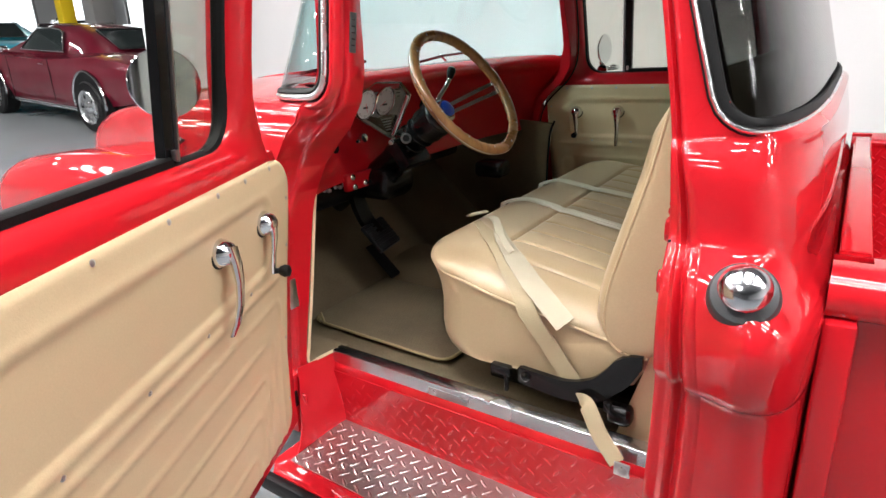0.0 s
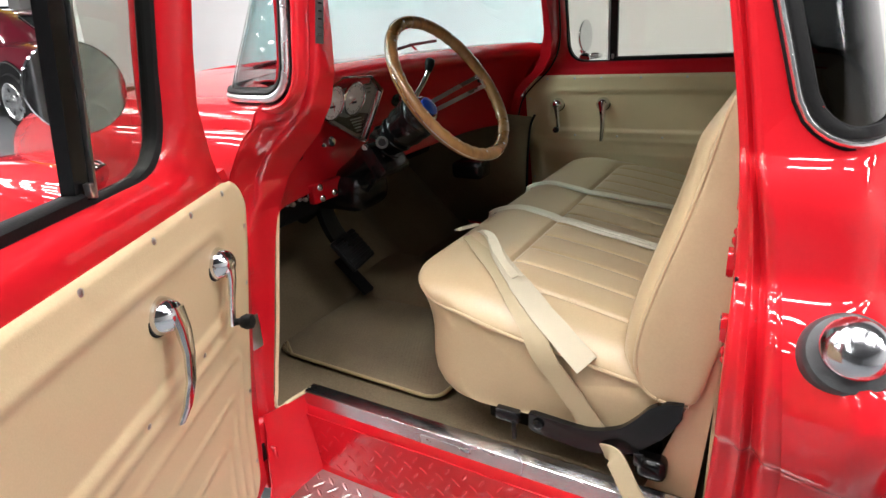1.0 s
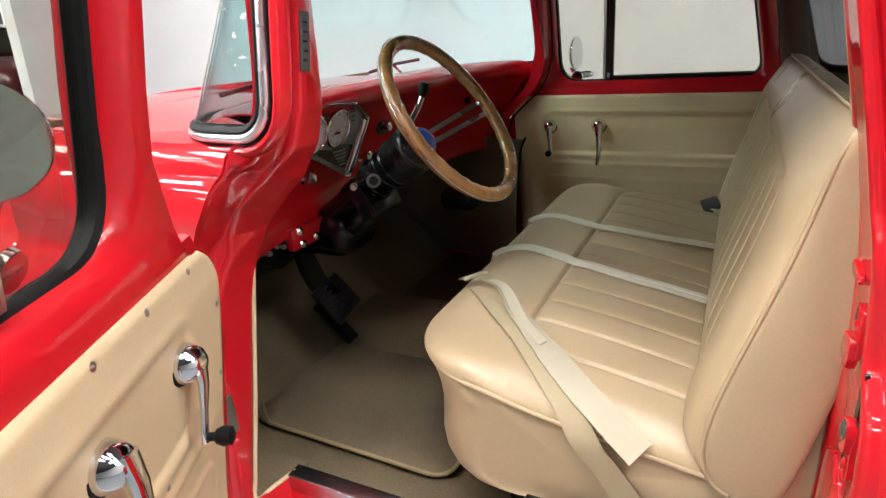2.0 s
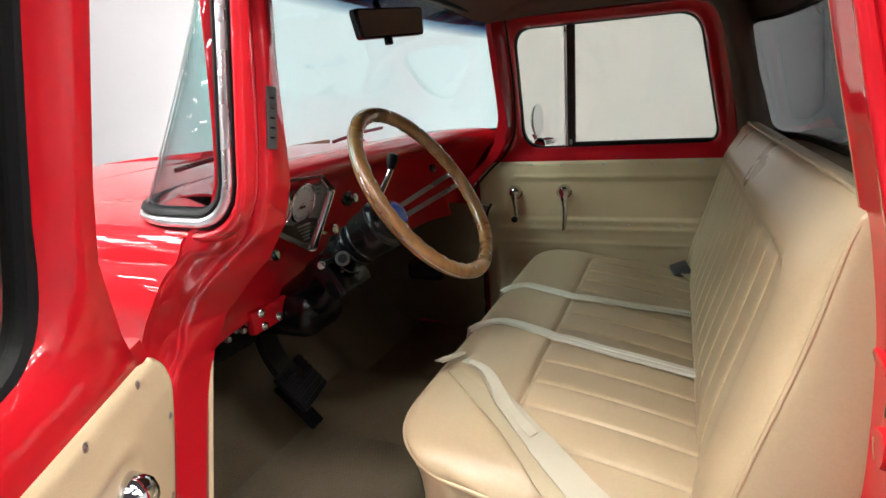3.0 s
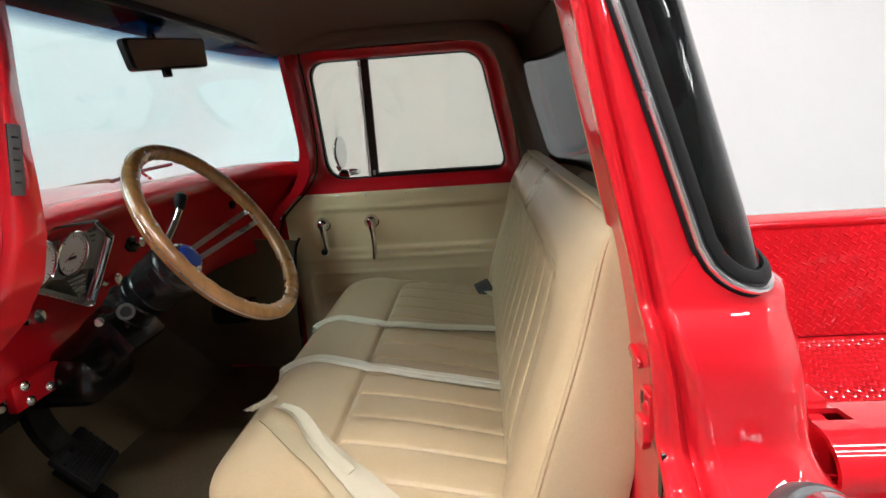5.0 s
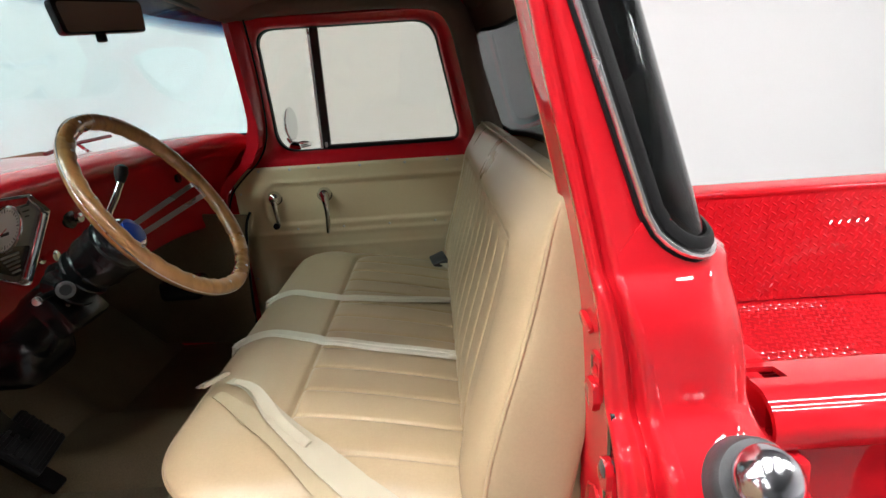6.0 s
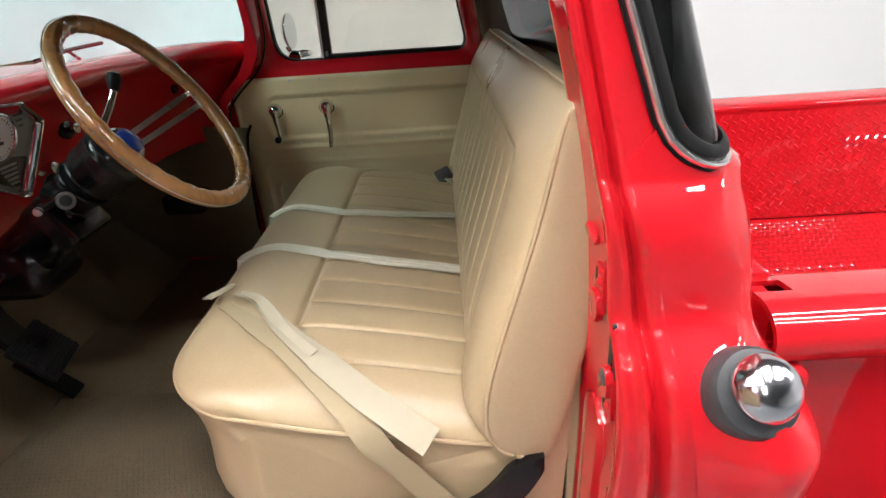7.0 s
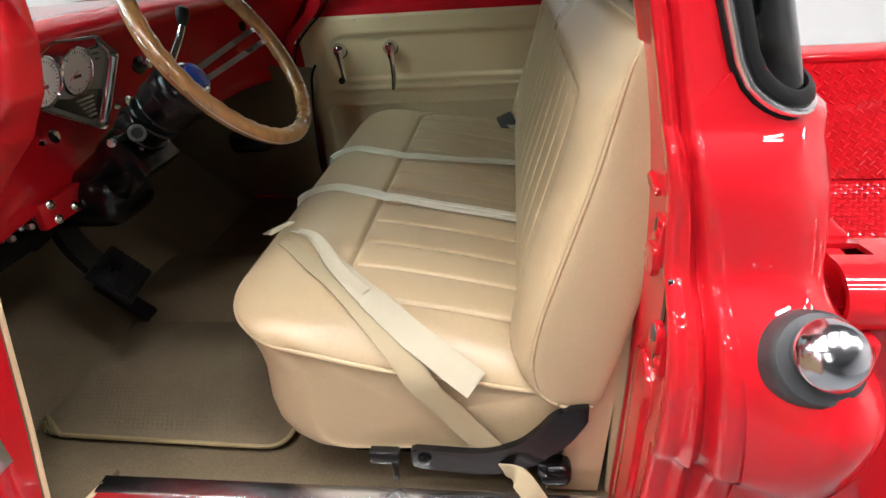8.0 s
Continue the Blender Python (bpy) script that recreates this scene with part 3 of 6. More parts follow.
def rear_point(th, z, off=0.0):
    """On the wraparound rear pane: th 0 at its driver's end, 180 at the far one; off: outwards."""
    x0 = 1.033 - 0.110 * (z - 1.335) / 0.365
    half = YC + 0.088 - tumble(z) + off
    x, w = plan_corner(th if th <= 90 else 180 - th, x0 - off, 0.118 + 0.02 * (z - 1.335) / 0.365 + 2 * off, half, 0.60)
    return Vector((x, YC - w if th <= 90 else YC + w, z))


def stations(point, z, n_end=12, n_mid=34, fine=0.12):
    """(th, distance from the nearer end) along a pane: close together near both ends."""
    ths = [90 * (k / 3000) ** 2.2 for k in range(3001)]
    run, dist = 0.0, [0.0]
    for p, q in zip(ths, ths[1:]):
        run += (point(q, z) - point(p, z)).length
        dist.append(run)
    want = [fine * (k / n_end) ** 1.3 for k in range(n_end)] + [fine + (run - fine) * k / n_mid for k in range(n_mid + 1)]
    out, i = [], 0
    for w in want:
        while i < len(dist) - 1 and dist[i] < w:
            i += 1
        out.append((ths[i], w))
    return out + [(180 - t, w) for t, w in out[-2::-1]]


def pane_lines(point, lo, hi, r):
    """The lower and upper edge of a pane with corners of radius r, as (th, z) pairs."""
    st = stations(point, lo)
    cut = [r - math.sqrt(max(0.0, r * r - (r - min(w, r)) ** 2)) for t, w in st]
    return [(t, lo + c) for (t, w), c in zip(st, cut)], [(t, hi - c) for (t, w), c in zip(st, cut)]


R_LOW, R_HIGH = pane_lines(rear_point, WIN_LO, WIN_HI, WIN_R)
rear_window = part("rear_window", sheet([[rear_point(t, za + (zb - za) * j / 6, -0.004) for (t, za), (_, zb) in zip(R_LOW, R_HIGH)] for j in range(7)], 0.005), GLASS_REAR, truck, "dark tinted wraparound rear window glass")


def pane_trim(point, lower, upper, section):
    """A moulding round a pane: section of (outwards from the pane, proud of it)."""
    pairs = list(lower) + [(lower[-1][0], lower[-1][1] + (upper[-1][1] - lower[-1][1]) * k / 8) for k in range(1, 8)] + list(upper[::-1]) + [(lower[0][0], upper[0][1] + (lower[0][1] - upper[0][1]) * k / 8) for k in range(1, 8)]
    pts = [point(t, z) for t, z in pairs]
    mid = Vector((0.6, YC, 0))
    rows, n = [], len(pts)
    for i, ((t, z), p) in enumerate(zip(pairs, pts)):
        d = point(min(180, t + 0.6), z) - point(max(0, t - 0.6), z)
        nrm = Vector((d.y, -d.x, 0)).normalized()
        if nrm.dot(Vector((p.x, p.y, 0)) - mid) < 0:
            nrm = -nrm
        run = (pts[(i + 1) % n] - pts[i - 1]).normalized()
        out = run.cross(nrm).normalized()
        if i == 0:
            turn = 1 if out.z < 0 else -1
        rows.append([p + out * turn * a + nrm * h for a, h in section])
    return loft(rows, close_u=True)


part("gasket", pane_trim(rear_point, R_LOW, R_HIGH, [(-0.013, -0.002), (-0.012, 0.002), (-0.006, 0.006), (0.001, 0.007), (0.005, 0.004), (0.005, -0.006)]), RUBBER, rear_window, "black rubber gasket")
part("bright_trim", pane_trim(rear_point, R_LOW, R_HIGH, [(0.004, 0.0), (0.0045, 0.007), (0.007, 0.010), (0.010, 0.0105), (0.013, 0.008), (0.0145, 0.004), (0.0145, 0.0)]), TRIM, rear_window, "polished window trim")
part("outer_gasket", pane_trim(rear_point, R_LOW, R_HIGH, [(0.0135, -0.004), (0.0135, 0.004), (0.016, 0.005), (0.018, 0.003), (0.0185, -0.004)]), RUBBER, rear_window, "black rubber lip")
part("inner_gasket", pane_trim(rear_point, R_LOW, R_HIGH, [(-0.010, -0.006), (-0.009, -0.010), (-0.002, -0.013), (0.007, -0.012), (0.009, -0.006), (-0.002, -0.005)]), RUBBER, rear_window, "black rubber gasket inside")


# rear shell: one sheet round the back, from jamb to jamb, up to the window's edge
def shell_top():
    a = Vector((along(REAR_EDGE, WIN_LO) + jamb_depth(WIN_LO), flank(WIN_LO) + tumble(WIN_LO), WIN_LO))
    line = [a] + [rear_point(t, z, 0.0) for t, z in R_LOW]
    return line + [Vector((a.x, 2 * YC - a.y, a.z))]


N_SHELL = 181
top_row = resample(shell_top(), N_SHELL)
zs = [0.40, 0.50, 0.60, 0.70, 0.80, 0.84, 0.86, 0.868, 0.873, 0.878, 0.884, 0.89, 0.90, 0.92, 0.95, 0.975, 1.0, 1.01, 1.02, 1.03, 1.04, 1.048, 1.055, 1.0625, 1.07, 1.075, 1.08, 1.085, 1.09, 1.098, 1.105, 1.112, 1.118, 1.124, 1.13, 1.14, 1.15, 1.17, 1.19, 1.21, 1.225, 1.235, 1.245, 1.255, 1.263, 1.27, 1.276, 1.282, 1.287, 1.292, 1.296]
REAR_LINE_X = [(0.40, 1.225), (1.0, 1.222), (1.03, 1.214), (1.06, 1.192), (1.085, 1.187), (1.12, 1.195), (1.15, 1.200), (1.20, 1.196), (1.25, 1.186), (1.296, 1.180)]
ROUNDING = [(0.40, 0.38), (0.85, 0.375), (0.95, 0.35), (1.03, 0.315), (1.06, 0.345), (1.08, 0.385), (1.12, 0.445), (1.27, 0.46), (1.296, 0.42)]
# the wing line swells further out round the fuel filler
SWELL = [(0.50, 0.0), (0.85, 0.018), (0.95, 0.038), (1.0, 0.046), (1.03, 0.044), (1.06, 0.034), (1.08, 0.015), (1.105, 0.0)]


def swollen(p):
    out = smooth_through(SWELL, p.z) * ease(p.x, 1.04, 1.13)
    near = 1 if p.y < YC else -1
    return Vector((p.x, p.y - near * out * ease(abs(p.y - YC), 0.30, 0.62), p.z))


rows = [[swollen(p) for p in resample(shell_row(z, smooth_through(REAR_LINE_X, z), smooth_through(ROUNDING, z), 240), N_SHELL)] for z in zs]
last = rows[-1]
for k in range(1, 7):
    t = k / 6
    rows.append([Vector((p.x + (q.x - p.x) * t, p.y + (q.y - p.y) * t, p.z + (q.z - p.z) * t)) for p, q in zip(last, top_row)])
part("rear_shell", sheet(rows, 0.012), RED, truck, "rounded glossy red rear cab corner")

# red skin between jamb, window and roof, and over the window
for s in (1, -1):
    rows = []
    for k in range(11):
        zj = WIN_LO + (1.80 - WIN_LO) * k / 10
        zw = WIN_LO + WIN_R + (1.80 - WIN_LO - WIN_R) * k / 10
        a = Vector((along(REAR_EDGE, zj) + jamb_depth(zj), flank(zj) + tumble(zj), zj))
        b = rear_point(0.0, min(zw, 1.72), -0.008) + Vector((0, 0, zw - min(zw, 1.72)))
        b.x = max(b.x, a.x + 0.003)
        row = [a.lerp(b, j / 6) for j in range(7)]
        rows.append(row if s > 0 else [Vector((p.x, 2 * YC - p.y, p.z)) for p in row])
    part("pillar_skin", sheet(rows, 0.01), RED, truck, "glossy red pillar beside the rear window")
part("window_band", sheet([[rear_point(t, z, 0.0).lerp(rear_point(t, WIN_HI, 0.0) + Vector((-0.02, 0, 0.10)), k / 4) for t, z in R_HIGH] for k in range(5)], 0.010), RED, truck, "red band over the rear window")

# roof: an outer red shell and the headliner under it
def roof_point(u, v, drop=0.0):
    """u 0 front to 1 rear, v 0 driver's side to 1 far side."""
    x = 0.055 + 1.125 * u
    c = 2 * v - 1
    side = 0.30 * (abs(c) ** 6)
    x = x + (0.06 * (1 - u) - 0.15 * u) * abs(c) ** 5
    crown = 1.90 - 0.105 * abs(c) ** 3.2 - 0.10 * abs(2 * u - 1) ** 4.5
    return Vector((x, YC + c * (YC + 0.015), max(crown, 1.80) - drop))


part("roof", sheet([[roof_point(u / 14, v / 24) for v in range(25)] for u in range(15)], 0.012), RED, truck, "glossy red cab roof")
part("headliner", sheet([[roof_point(u / 14, 0.03 + 0.94 * v / 24, 0.034) for v in range(25)] for u in range(15)], 0.006), HEADLINER, truck, "brown fabric headliner")
for s in (L, R):
    a = [s(0.13 + 0.74 * k / 12, -0.070, 1.792) for k in range(13)]
    part("roof_rail", sweep(a, [(-0.03, -0.02), (0.03, -0.02), (0.035, 0.02), (0.02, 0.035), (-0.03, 0.035)]), RED_TEX, truck, "red rail over the door")
    b = [s(0.13 + 0.74 * k / 12, 0.01, 1.795) for k in range(13)]
    if s is L:
        part("inner_rail", tube(b, 0.022, 8), HEADLINER, truck)
    else:
        b = spline([s(x, y, z) for x, y, z in ((0.10, 0.052, 1.794), (0.20, 0.050, 1.804), (0.42, 0.046, 1.808), (0.64, 0.046, 1.808), (0.785, 0.046, 1.797), (0.854, 0.046, 1.766), (0.893, 0.046, 1.70), (0.917, 0.046, 1.60), (0.942, 0.046, 1.48), (0.964, 0.046, 1.36), (0.982, 0.046, 1.24))], 8)
        part("inner_rail", sweep(b, ring(0.040, 14), up=(0, 1, 0)), HEADLINER, truck, "brown padded trim over the window and down the pillar")

# ---- windscreen ----
WS_LO, WS_HI = 1.372, 1.79


def front_point(th, z, off=0.0):
    """On the wraparound windscreen: th 0 at the driver's end, 180 at the far one."""
    v = (z - WS_LO) / (WS_HI - WS_LO)
    x0 = 0.124
    half = YC + 0.085 - tumble(z) + off
    depth = 0.36 - 0.32 * v + off
    x, w = plan_corner(th if th <= 90 else 180 - th, x0 + off, -depth - off, half, 0.62)
    return Vector((x, YC - w if th <= 90 else YC + w, z))


F_LOW, F_HIGH = pane_lines(front_point, WS_LO, WS_HI, 0.050)
windscreen = part("windscreen", sheet([[front_point(t, za + (zb - za) * j / 8, -0.002) for (t, za), (_, zb) in zip(F_LOW, F_HIGH)] for j in range(9)], 0.005), GLASS, truck, "clear wraparound windscreen with a blue tinted top band")
part("gasket", pane_trim(front_point, F_LOW, F_HIGH, [(-0.011, -0.008), (-0.011, 0.001), (-0.008, 0.006), (-0.002, 0.009), (0.003, 0.007), (0.004, -0.008)]), RUBBER, windscreen, "black rubber gasket")
part("bright_trim", pane_trim(front_point, F_LOW, F_HIGH, [(0.002, 0.0), (0.0025, 0.008), (0.005, 0.0115), (0.0095, 0.013), (0.014, 0.0115), (0.0175, 0.008), (0.0185, 0.0)]), TRIM, windscreen, "polished windscreen trim")
part("outer_gasket", pane_trim(front_point, F_LOW, F_HIGH, [(0.018, -0.006), (0.018, 0.004), (0.0205, 0.005), (0.022, 0.003), (0.0225, -0.006)]), RUBBER, windscreen, "black rubber lip")
part("inner_gasket", pane_trim(front_point, F_LOW, F_HIGH, [(-0.013, -0.006), (-0.011, -0.012), (0.002, -0.015), (0.010, -0.012), (0.010, -0.005), (-0.010, -0.004)]), RUBBER, windscreen, "black rubber gasket inside")
part("windscreen_flange", pane_trim(front_point, F_LOW, F_HIGH, [(0.021, -0.012), (0.0225, 0.000), (0.027, 0.006), (0.032, 0.008), (0.037, 0.006), (0.041, 0.000), (0.044, -0.012)]), RED, truck, "rolled red flange round the windscreen")

# sun visor outside over the windscreen
rows = []
for j in range(6):
    rows.append([front_point(18 + 144 * k / 40, WS_HI + 0.02, 0.01 + 0.030 * j) + Vector((0, 0, 0.020 - 0.004 * j - 0.0014 * j * j)) for k in range(41)])
part("sun_visor", sheet(rows, 0.006), RED, truck, "red metal sun visor over the windscreen")

# ---- cowl, bonnet and front wings ----
def cowl_section(x, y_out, top, low):
    """Half a section across the nose, driver's side first."""
    return [(y_out, low), (y_out - 0.008, low + 0.3 * (top - low)), (y_out, low + 0.62 * (top - low)), (y_out + 0.02, low + 0.82 * (top - low)), (y_out + 0.07, top - 0.055), (y_out + 0.15, top - 0.022), (y_out + 0.32, top - 0.004), (YC, top + 0.012)]


def nose(name, stations, label, thick=0.01, mat=RED):
    rows = []
    for x, y_out, top, low in stations:
        half = cowl_section(x, y_out, top, low)
        line = spline([(x, y, z) for y, z in half], 4)
        rows.append(line + [Vector((p.x, 2 * YC - p.y, p.z)) for p in line[-2::-1]])
    rows = [list(c) for c in zip(*[spline(col, 3) for col in zip(*rows)])]
    return part(name, sheet(rows, thick), mat, truck, label)


# cowl sides ahead of each door, under the windscreen's ends
def cowl_row(z, n=14):
    x0 = seam(z) + 0.003
    out = flank(z)
    return [Vector((x0 + (-0.62 - x0) * k / n, out + 0.004 + 0.02 * (k / n) ** 2, z)) for k in range(n + 1)]


for s in (1, -1):
    rows = [cowl_row(z) for z in (0.42, 0.6, 0.8, 0.95, 1.03, 1.06, 1.09, 1.105, 1.118, 1.13, 1.15, 1.18, 1.21, 1.235, 1.255, 1.27, 1.283, 1.292, 1.30, 1.315)]
    top = rows[-1]
    for lift, inn in ((0.012, 0.006), (0.022, 0.02), (0.030, 0.05), (0.036, 0.10), (0.042, 0.22)):
        rows.append([Vector((min(p.x, 0.060) if inn < 0.06 else min(p.x, 0.06 - inn * 0.5), p.y + inn, p.z + lift)) for p in top])
    if s < 0:
        rows = [[Vector((p.x, 2 * YC - p.y, p.z)) for p in r] for r in rows]
    part("cowl_side", sheet(rows, 0.008), RED, truck, "glossy red cowl side ahead of the door")
part("cowl_seam", tube(spline([(seam(z) - 0.001, flank(z) + 0.001, z) for z in (1.322, 1.31, 1.29, 1.27, 1.25, 1.22, 1.18, 1.15, 1.12, 1.10, 1.07, 1.03)], 4), 0.0018, 6), BLACK, truck, "dark seam between cowl and pillar")
cowl_top = [[Vector((x, 0.06 + (2 * YC - 0.12) * k / 30, 1.352 + 0.02 * (1 - abs(2 * k / 30 - 1) ** 3))) for k in range(31)] for x in (-0.62, -0.5, -0.38, -0.28, -0.18)]
part("cowl_top", sheet(cowl_top, 0.008), RED, truck, "red cowl panel under the windscreen")
nose("bonnet", [(-0.635, -0.06, 1.375, 1.13), (-0.9, 0.03, 1.37, 1.11), (-1.25, 0.13, 1.345, 1.08), (-1.6, 0.22, 1.29, 1.04), (-1.85, 0.28, 1.20, 1.0), (-1.98, 0.32, 1.08, 0.95)], "long glossy red bonnet with a raised centre")
part("bonnet_ridge", sweep(spline([(-0.66, YC, 1.385), (-1.1, YC, 1.355), (-1.6, YC, 1.285), (-1.85, YC, 1.20)], 5), [(-0.05, -0.01), (-0.02, 0.015), (0.02, 0.015), (0.05, -0.01)]), RED, truck)


def front_wing(side, name="front_wing"):
    """A rounded wing from the cowl to the headlamp."""
    st = [(-0.60, -0.155, 0.22, 1.13), (-0.85, -0.19, 0.22, 1.155), (-1.2, -0.21, 0.25, 1.155), (-1.55, -0.21, 0.32, 1.13), (-1.85, -0.19, 0.36, 1.08), (-2.03, -0.12, 0.34, 0.99), (-2.08, 0.0, 0.25, 0.84)]
    rows = []
    for x, yo, yi, top in st:
        sec = [(yo + 0.03, 0.55), (yo, 0.70), (yo, 0.90), (yo + 0.025, top - 0.075), (yo + 0.09, top - 0.015), (yo + 0.19, top), (yi, top - 0.02), (yi + 0.06, top - 0.06)]
        rows.append(spline([(x, y, z) for y, z in sec], 4))
    rows = [list(c) for c in zip(*[spline(col, 4) for col in zip(*rows)])]
    if side < 0:
        rows = [[Vector((p.x, 2 * YC - p.y, p.z)) for p in r] for r in rows]
    return part(name, sheet(rows, 0.008), RED, truck, "rounded glossy red front wing")


front_wing(1)
front_wing(-1)

# wipers resting at the foot of the windscreen
for y0, y1 in ((0.22, 0.52), (0.86, 1.18)):
    w = part("wiper", tube([(-0.265, y0, 1.405), (-0.262, (y0 + y1) / 2, 1.420), (-0.255, y1, 1.425)], 0.006, 6), BLACK, truck, "black windscreen wiper")
    part("wiper_arm", tube([(-0.30, (y0 + y1) / 2 + 0.12, 1.375), (-0.275, (y0 + y1) / 2, 1.422)], 0.005, 6), STEEL, w)

# ---- cab floor, sill and step ----
def floor_z(x, y):
    """The carpeted floor: flat, a low tunnel in the middle and a toe board rising ahead."""
    z = 0.555
    z += 0.085 * math.exp(-((y - YC) / 0.17) ** 4)
    if x < -0.30:
        z += 0.95 * (-0.30 - x)
    return z


xs = [-0.66 + 0.045 * k for k in range(int((1.15 + 0.66) / 0.045) + 1)]
part("cab_floor", sheet([[Vector((x, 0.0 + 1.48 * j / 60, floor_z(x, 0.0 + 1.48 * j / 60))) for x in xs] for j in range(61)], 0.012), CARPET, truck, "tan carpet on the cab floor and toe board")
part("firewall", box(-0.675, YC, 1.12, 0.02, 1.46, 0.5, 0), CARPET, truck, "tan carpeted firewall")
# kick panels ahead of each door: the driver's follows the spread of the opening
KICK_Z = (0.588, 0.64, 0.70, 0.76, 0.82, 0.88, 0.94, 1.00, 1.04, 1.075, 1.09)
rows = []
for z in KICK_Z:
    e = opening_in(z) - 0.001
    rows.append([Vector((x, e + (0.012 - e) * ease(-x, 0.05, 0.40), z)) for x in (-0.040, -0.08, -0.13, -0.19, -0.26, -0.34, -0.44, -0.54, -0.62)])
part("kick_panel", sheet(rows, 0.005), CARPET, truck, "tan carpeted kick panel")
edge = [Vector((-0.040, opening_in(z) - 0.001, z)) for z in KICK_Z[::-1]] + [Vector((-0.026, -0.062, 0.592)), Vector((-0.008, -0.012, 0.598))]
part("kick_edge", tube(spline(edge, 4), 0.0048, 8), TAN, truck, "pale edge binding")
part("floor_corner", prism([(-0.038, -0.104), (-0.008, -0.010), (-0.008, 0.03), (-0.30, 0.03), (-0.30, -0.02)], 0.575, 0.591, "z", bevel=0.003), CARPET, truck, "tan carpet at the foot of the kick panel")
part("kick_panel", prism([(z2 + 0.078, z) for z2, z in ((-0.05, 0.57), (-0.05, 0.75), (-0.044, 0.90), (-0.036, 1.00), (-0.027, 1.06), (-0.01, 1.09))] + [(-0.30, 1.12), (-0.62, 1.10), (-0.62, 0.80), (-0.45, 0.60)], 2 * YC - 0.059, 2 * YC - 0.049, bevel=0.002), CARPET, truck, "tan covered kick panel")
part("kick_edge", tube(spline([(0.028, 2 * YC - 0.058, 0.575), (0.028, 2 * YC - 0.058, 0.75), (0.034, 2 * YC - 0.058, 0.90), (0.042, 2 * YC - 0.058, 1.00), (0.051, 2 * YC - 0.058, 1.06), (0.070, 2 * YC - 0.058, 1.10)], 4), 0.0055, 8), RUBBER, truck, "thin black edge binding")
part("quarter_trim", prism([(0.845, 0.565), (0.940, 0.565), (0.955, 0.80), (0.960, 0.92), (0.935, 0.90), (0.91, 0.78)], 0.046, 0.052, bevel=0.002), TAN, truck, "tan trim panel beside the seat")
part("rear_trim", sheet([[Vector((x, y, z)) for x, y in ((0.955, 0.052), (1.04, 0.06), (1.10, 0.10), (1.125, 0.2), (1.13, YC), (1.125, 1.28), (1.10, 1.38), (1.04, 1.42), (0.955, 1.428))] for z in (0.555, 0.9, 1.15, 1.27)], 0.008), TAN, truck, "tan trim panel behind the seat")
part("rear_shelf", sheet([[rear_point(180 * k / 40, WIN_LO - 0.01, -0.015) * 1.0 for k in range(41)], [Vector((p.x - 0.06 if 0.15 < p.y < 1.33 else p.x - 0.02, p.y + (0.06 if p.y < 0.2 else -0.06 if p.y > 1.28 else 0), 1.275)) for p in [rear_point(180 * k / 40, WIN_LO - 0.01, -0.015) for k in range(41)]]], 0.006), TAN_DARK, truck, "brown trim under the rear window")
part("rear_header", sheet([[rear_point(t, z, -0.020).lerp(rear_point(t, WIN_HI, -0.020) + Vector((-0.05, 0, 0.10)), k / 4) for t, z in R_HIGH] for k in range(5)], 0.005), HEADLINER, truck, "brown trim over the rear window")
for s, side in ((1, L), (-1, R)):
    rows = []
    for z in (1.27, 1.34, 1.42, 1.5, 1.58, 1.66, 1.74, 1.80):
        a = side(along(REAR_EDGE, z) + (0.006 if s > 0 else -0.003), 0.050, z)
        e = rear_point(0.0 if s > 0 else 180.0, min(max(z, WIN_LO), WIN_HI), -0.02)
        b = Vector((e.x - 0.010, e.y + 0.012 * s, z))
        m = Vector((0.5 * (a.x + b.x), 0.5 * (a.y + b.y) + 0.012 * s, z))
        rows.append([a, a.lerp(m, 0.5), m, m.lerp(b, 0.5), b])
    part("pillar_trim", sheet(rows, 0.004), HEADLINER, truck, "grey-brown trim on the rear pillar")

SILL_A, SILL_B = -0.012, 0.95
sill = part("sill_plate", sweep([(SILL_A + (SILL_B - SILL_A) * k / 10, 0, 0.6) for k in range(11)], [(0.030, 0.002), (-0.004, 0.002), (-0.004, -0.008), (0.0, -0.012), (0.028, -0.052), (0.034, -0.060), (0.036, -0.060), (0.040, -0.056), (0.034, 0.0)][::-1]), ALLOY, truck, "scuffed polished aluminium door sill plate")
part("sill_badge", box(0.415, -0.0365, 0.572, 0.125, 0.003, 0.030, 0.001, m=None), STEEL, sill, "small worn rectangular badge", m=pose(0, 0, 0))
for k in range(5):
    screw("screw", (0.06 + 0.2 * k, -0.028, 0.586), (0, -0.8, 0.5), 0.0035, sill)
part("sill_riser", sheet([[Vector((-0.055 + 1.10 * k / 20, y, z)) for k in range(21)] for y, z in ((-0.026, 0.570), (-0.034, 0.560), (-0.042, 0.545), (-0.048, 0.50), (-0.050, 0.43), (-0.056, 0.395), (-0.062, 0.380))], 0.006), RED, truck, "glossy red riser under the sill")


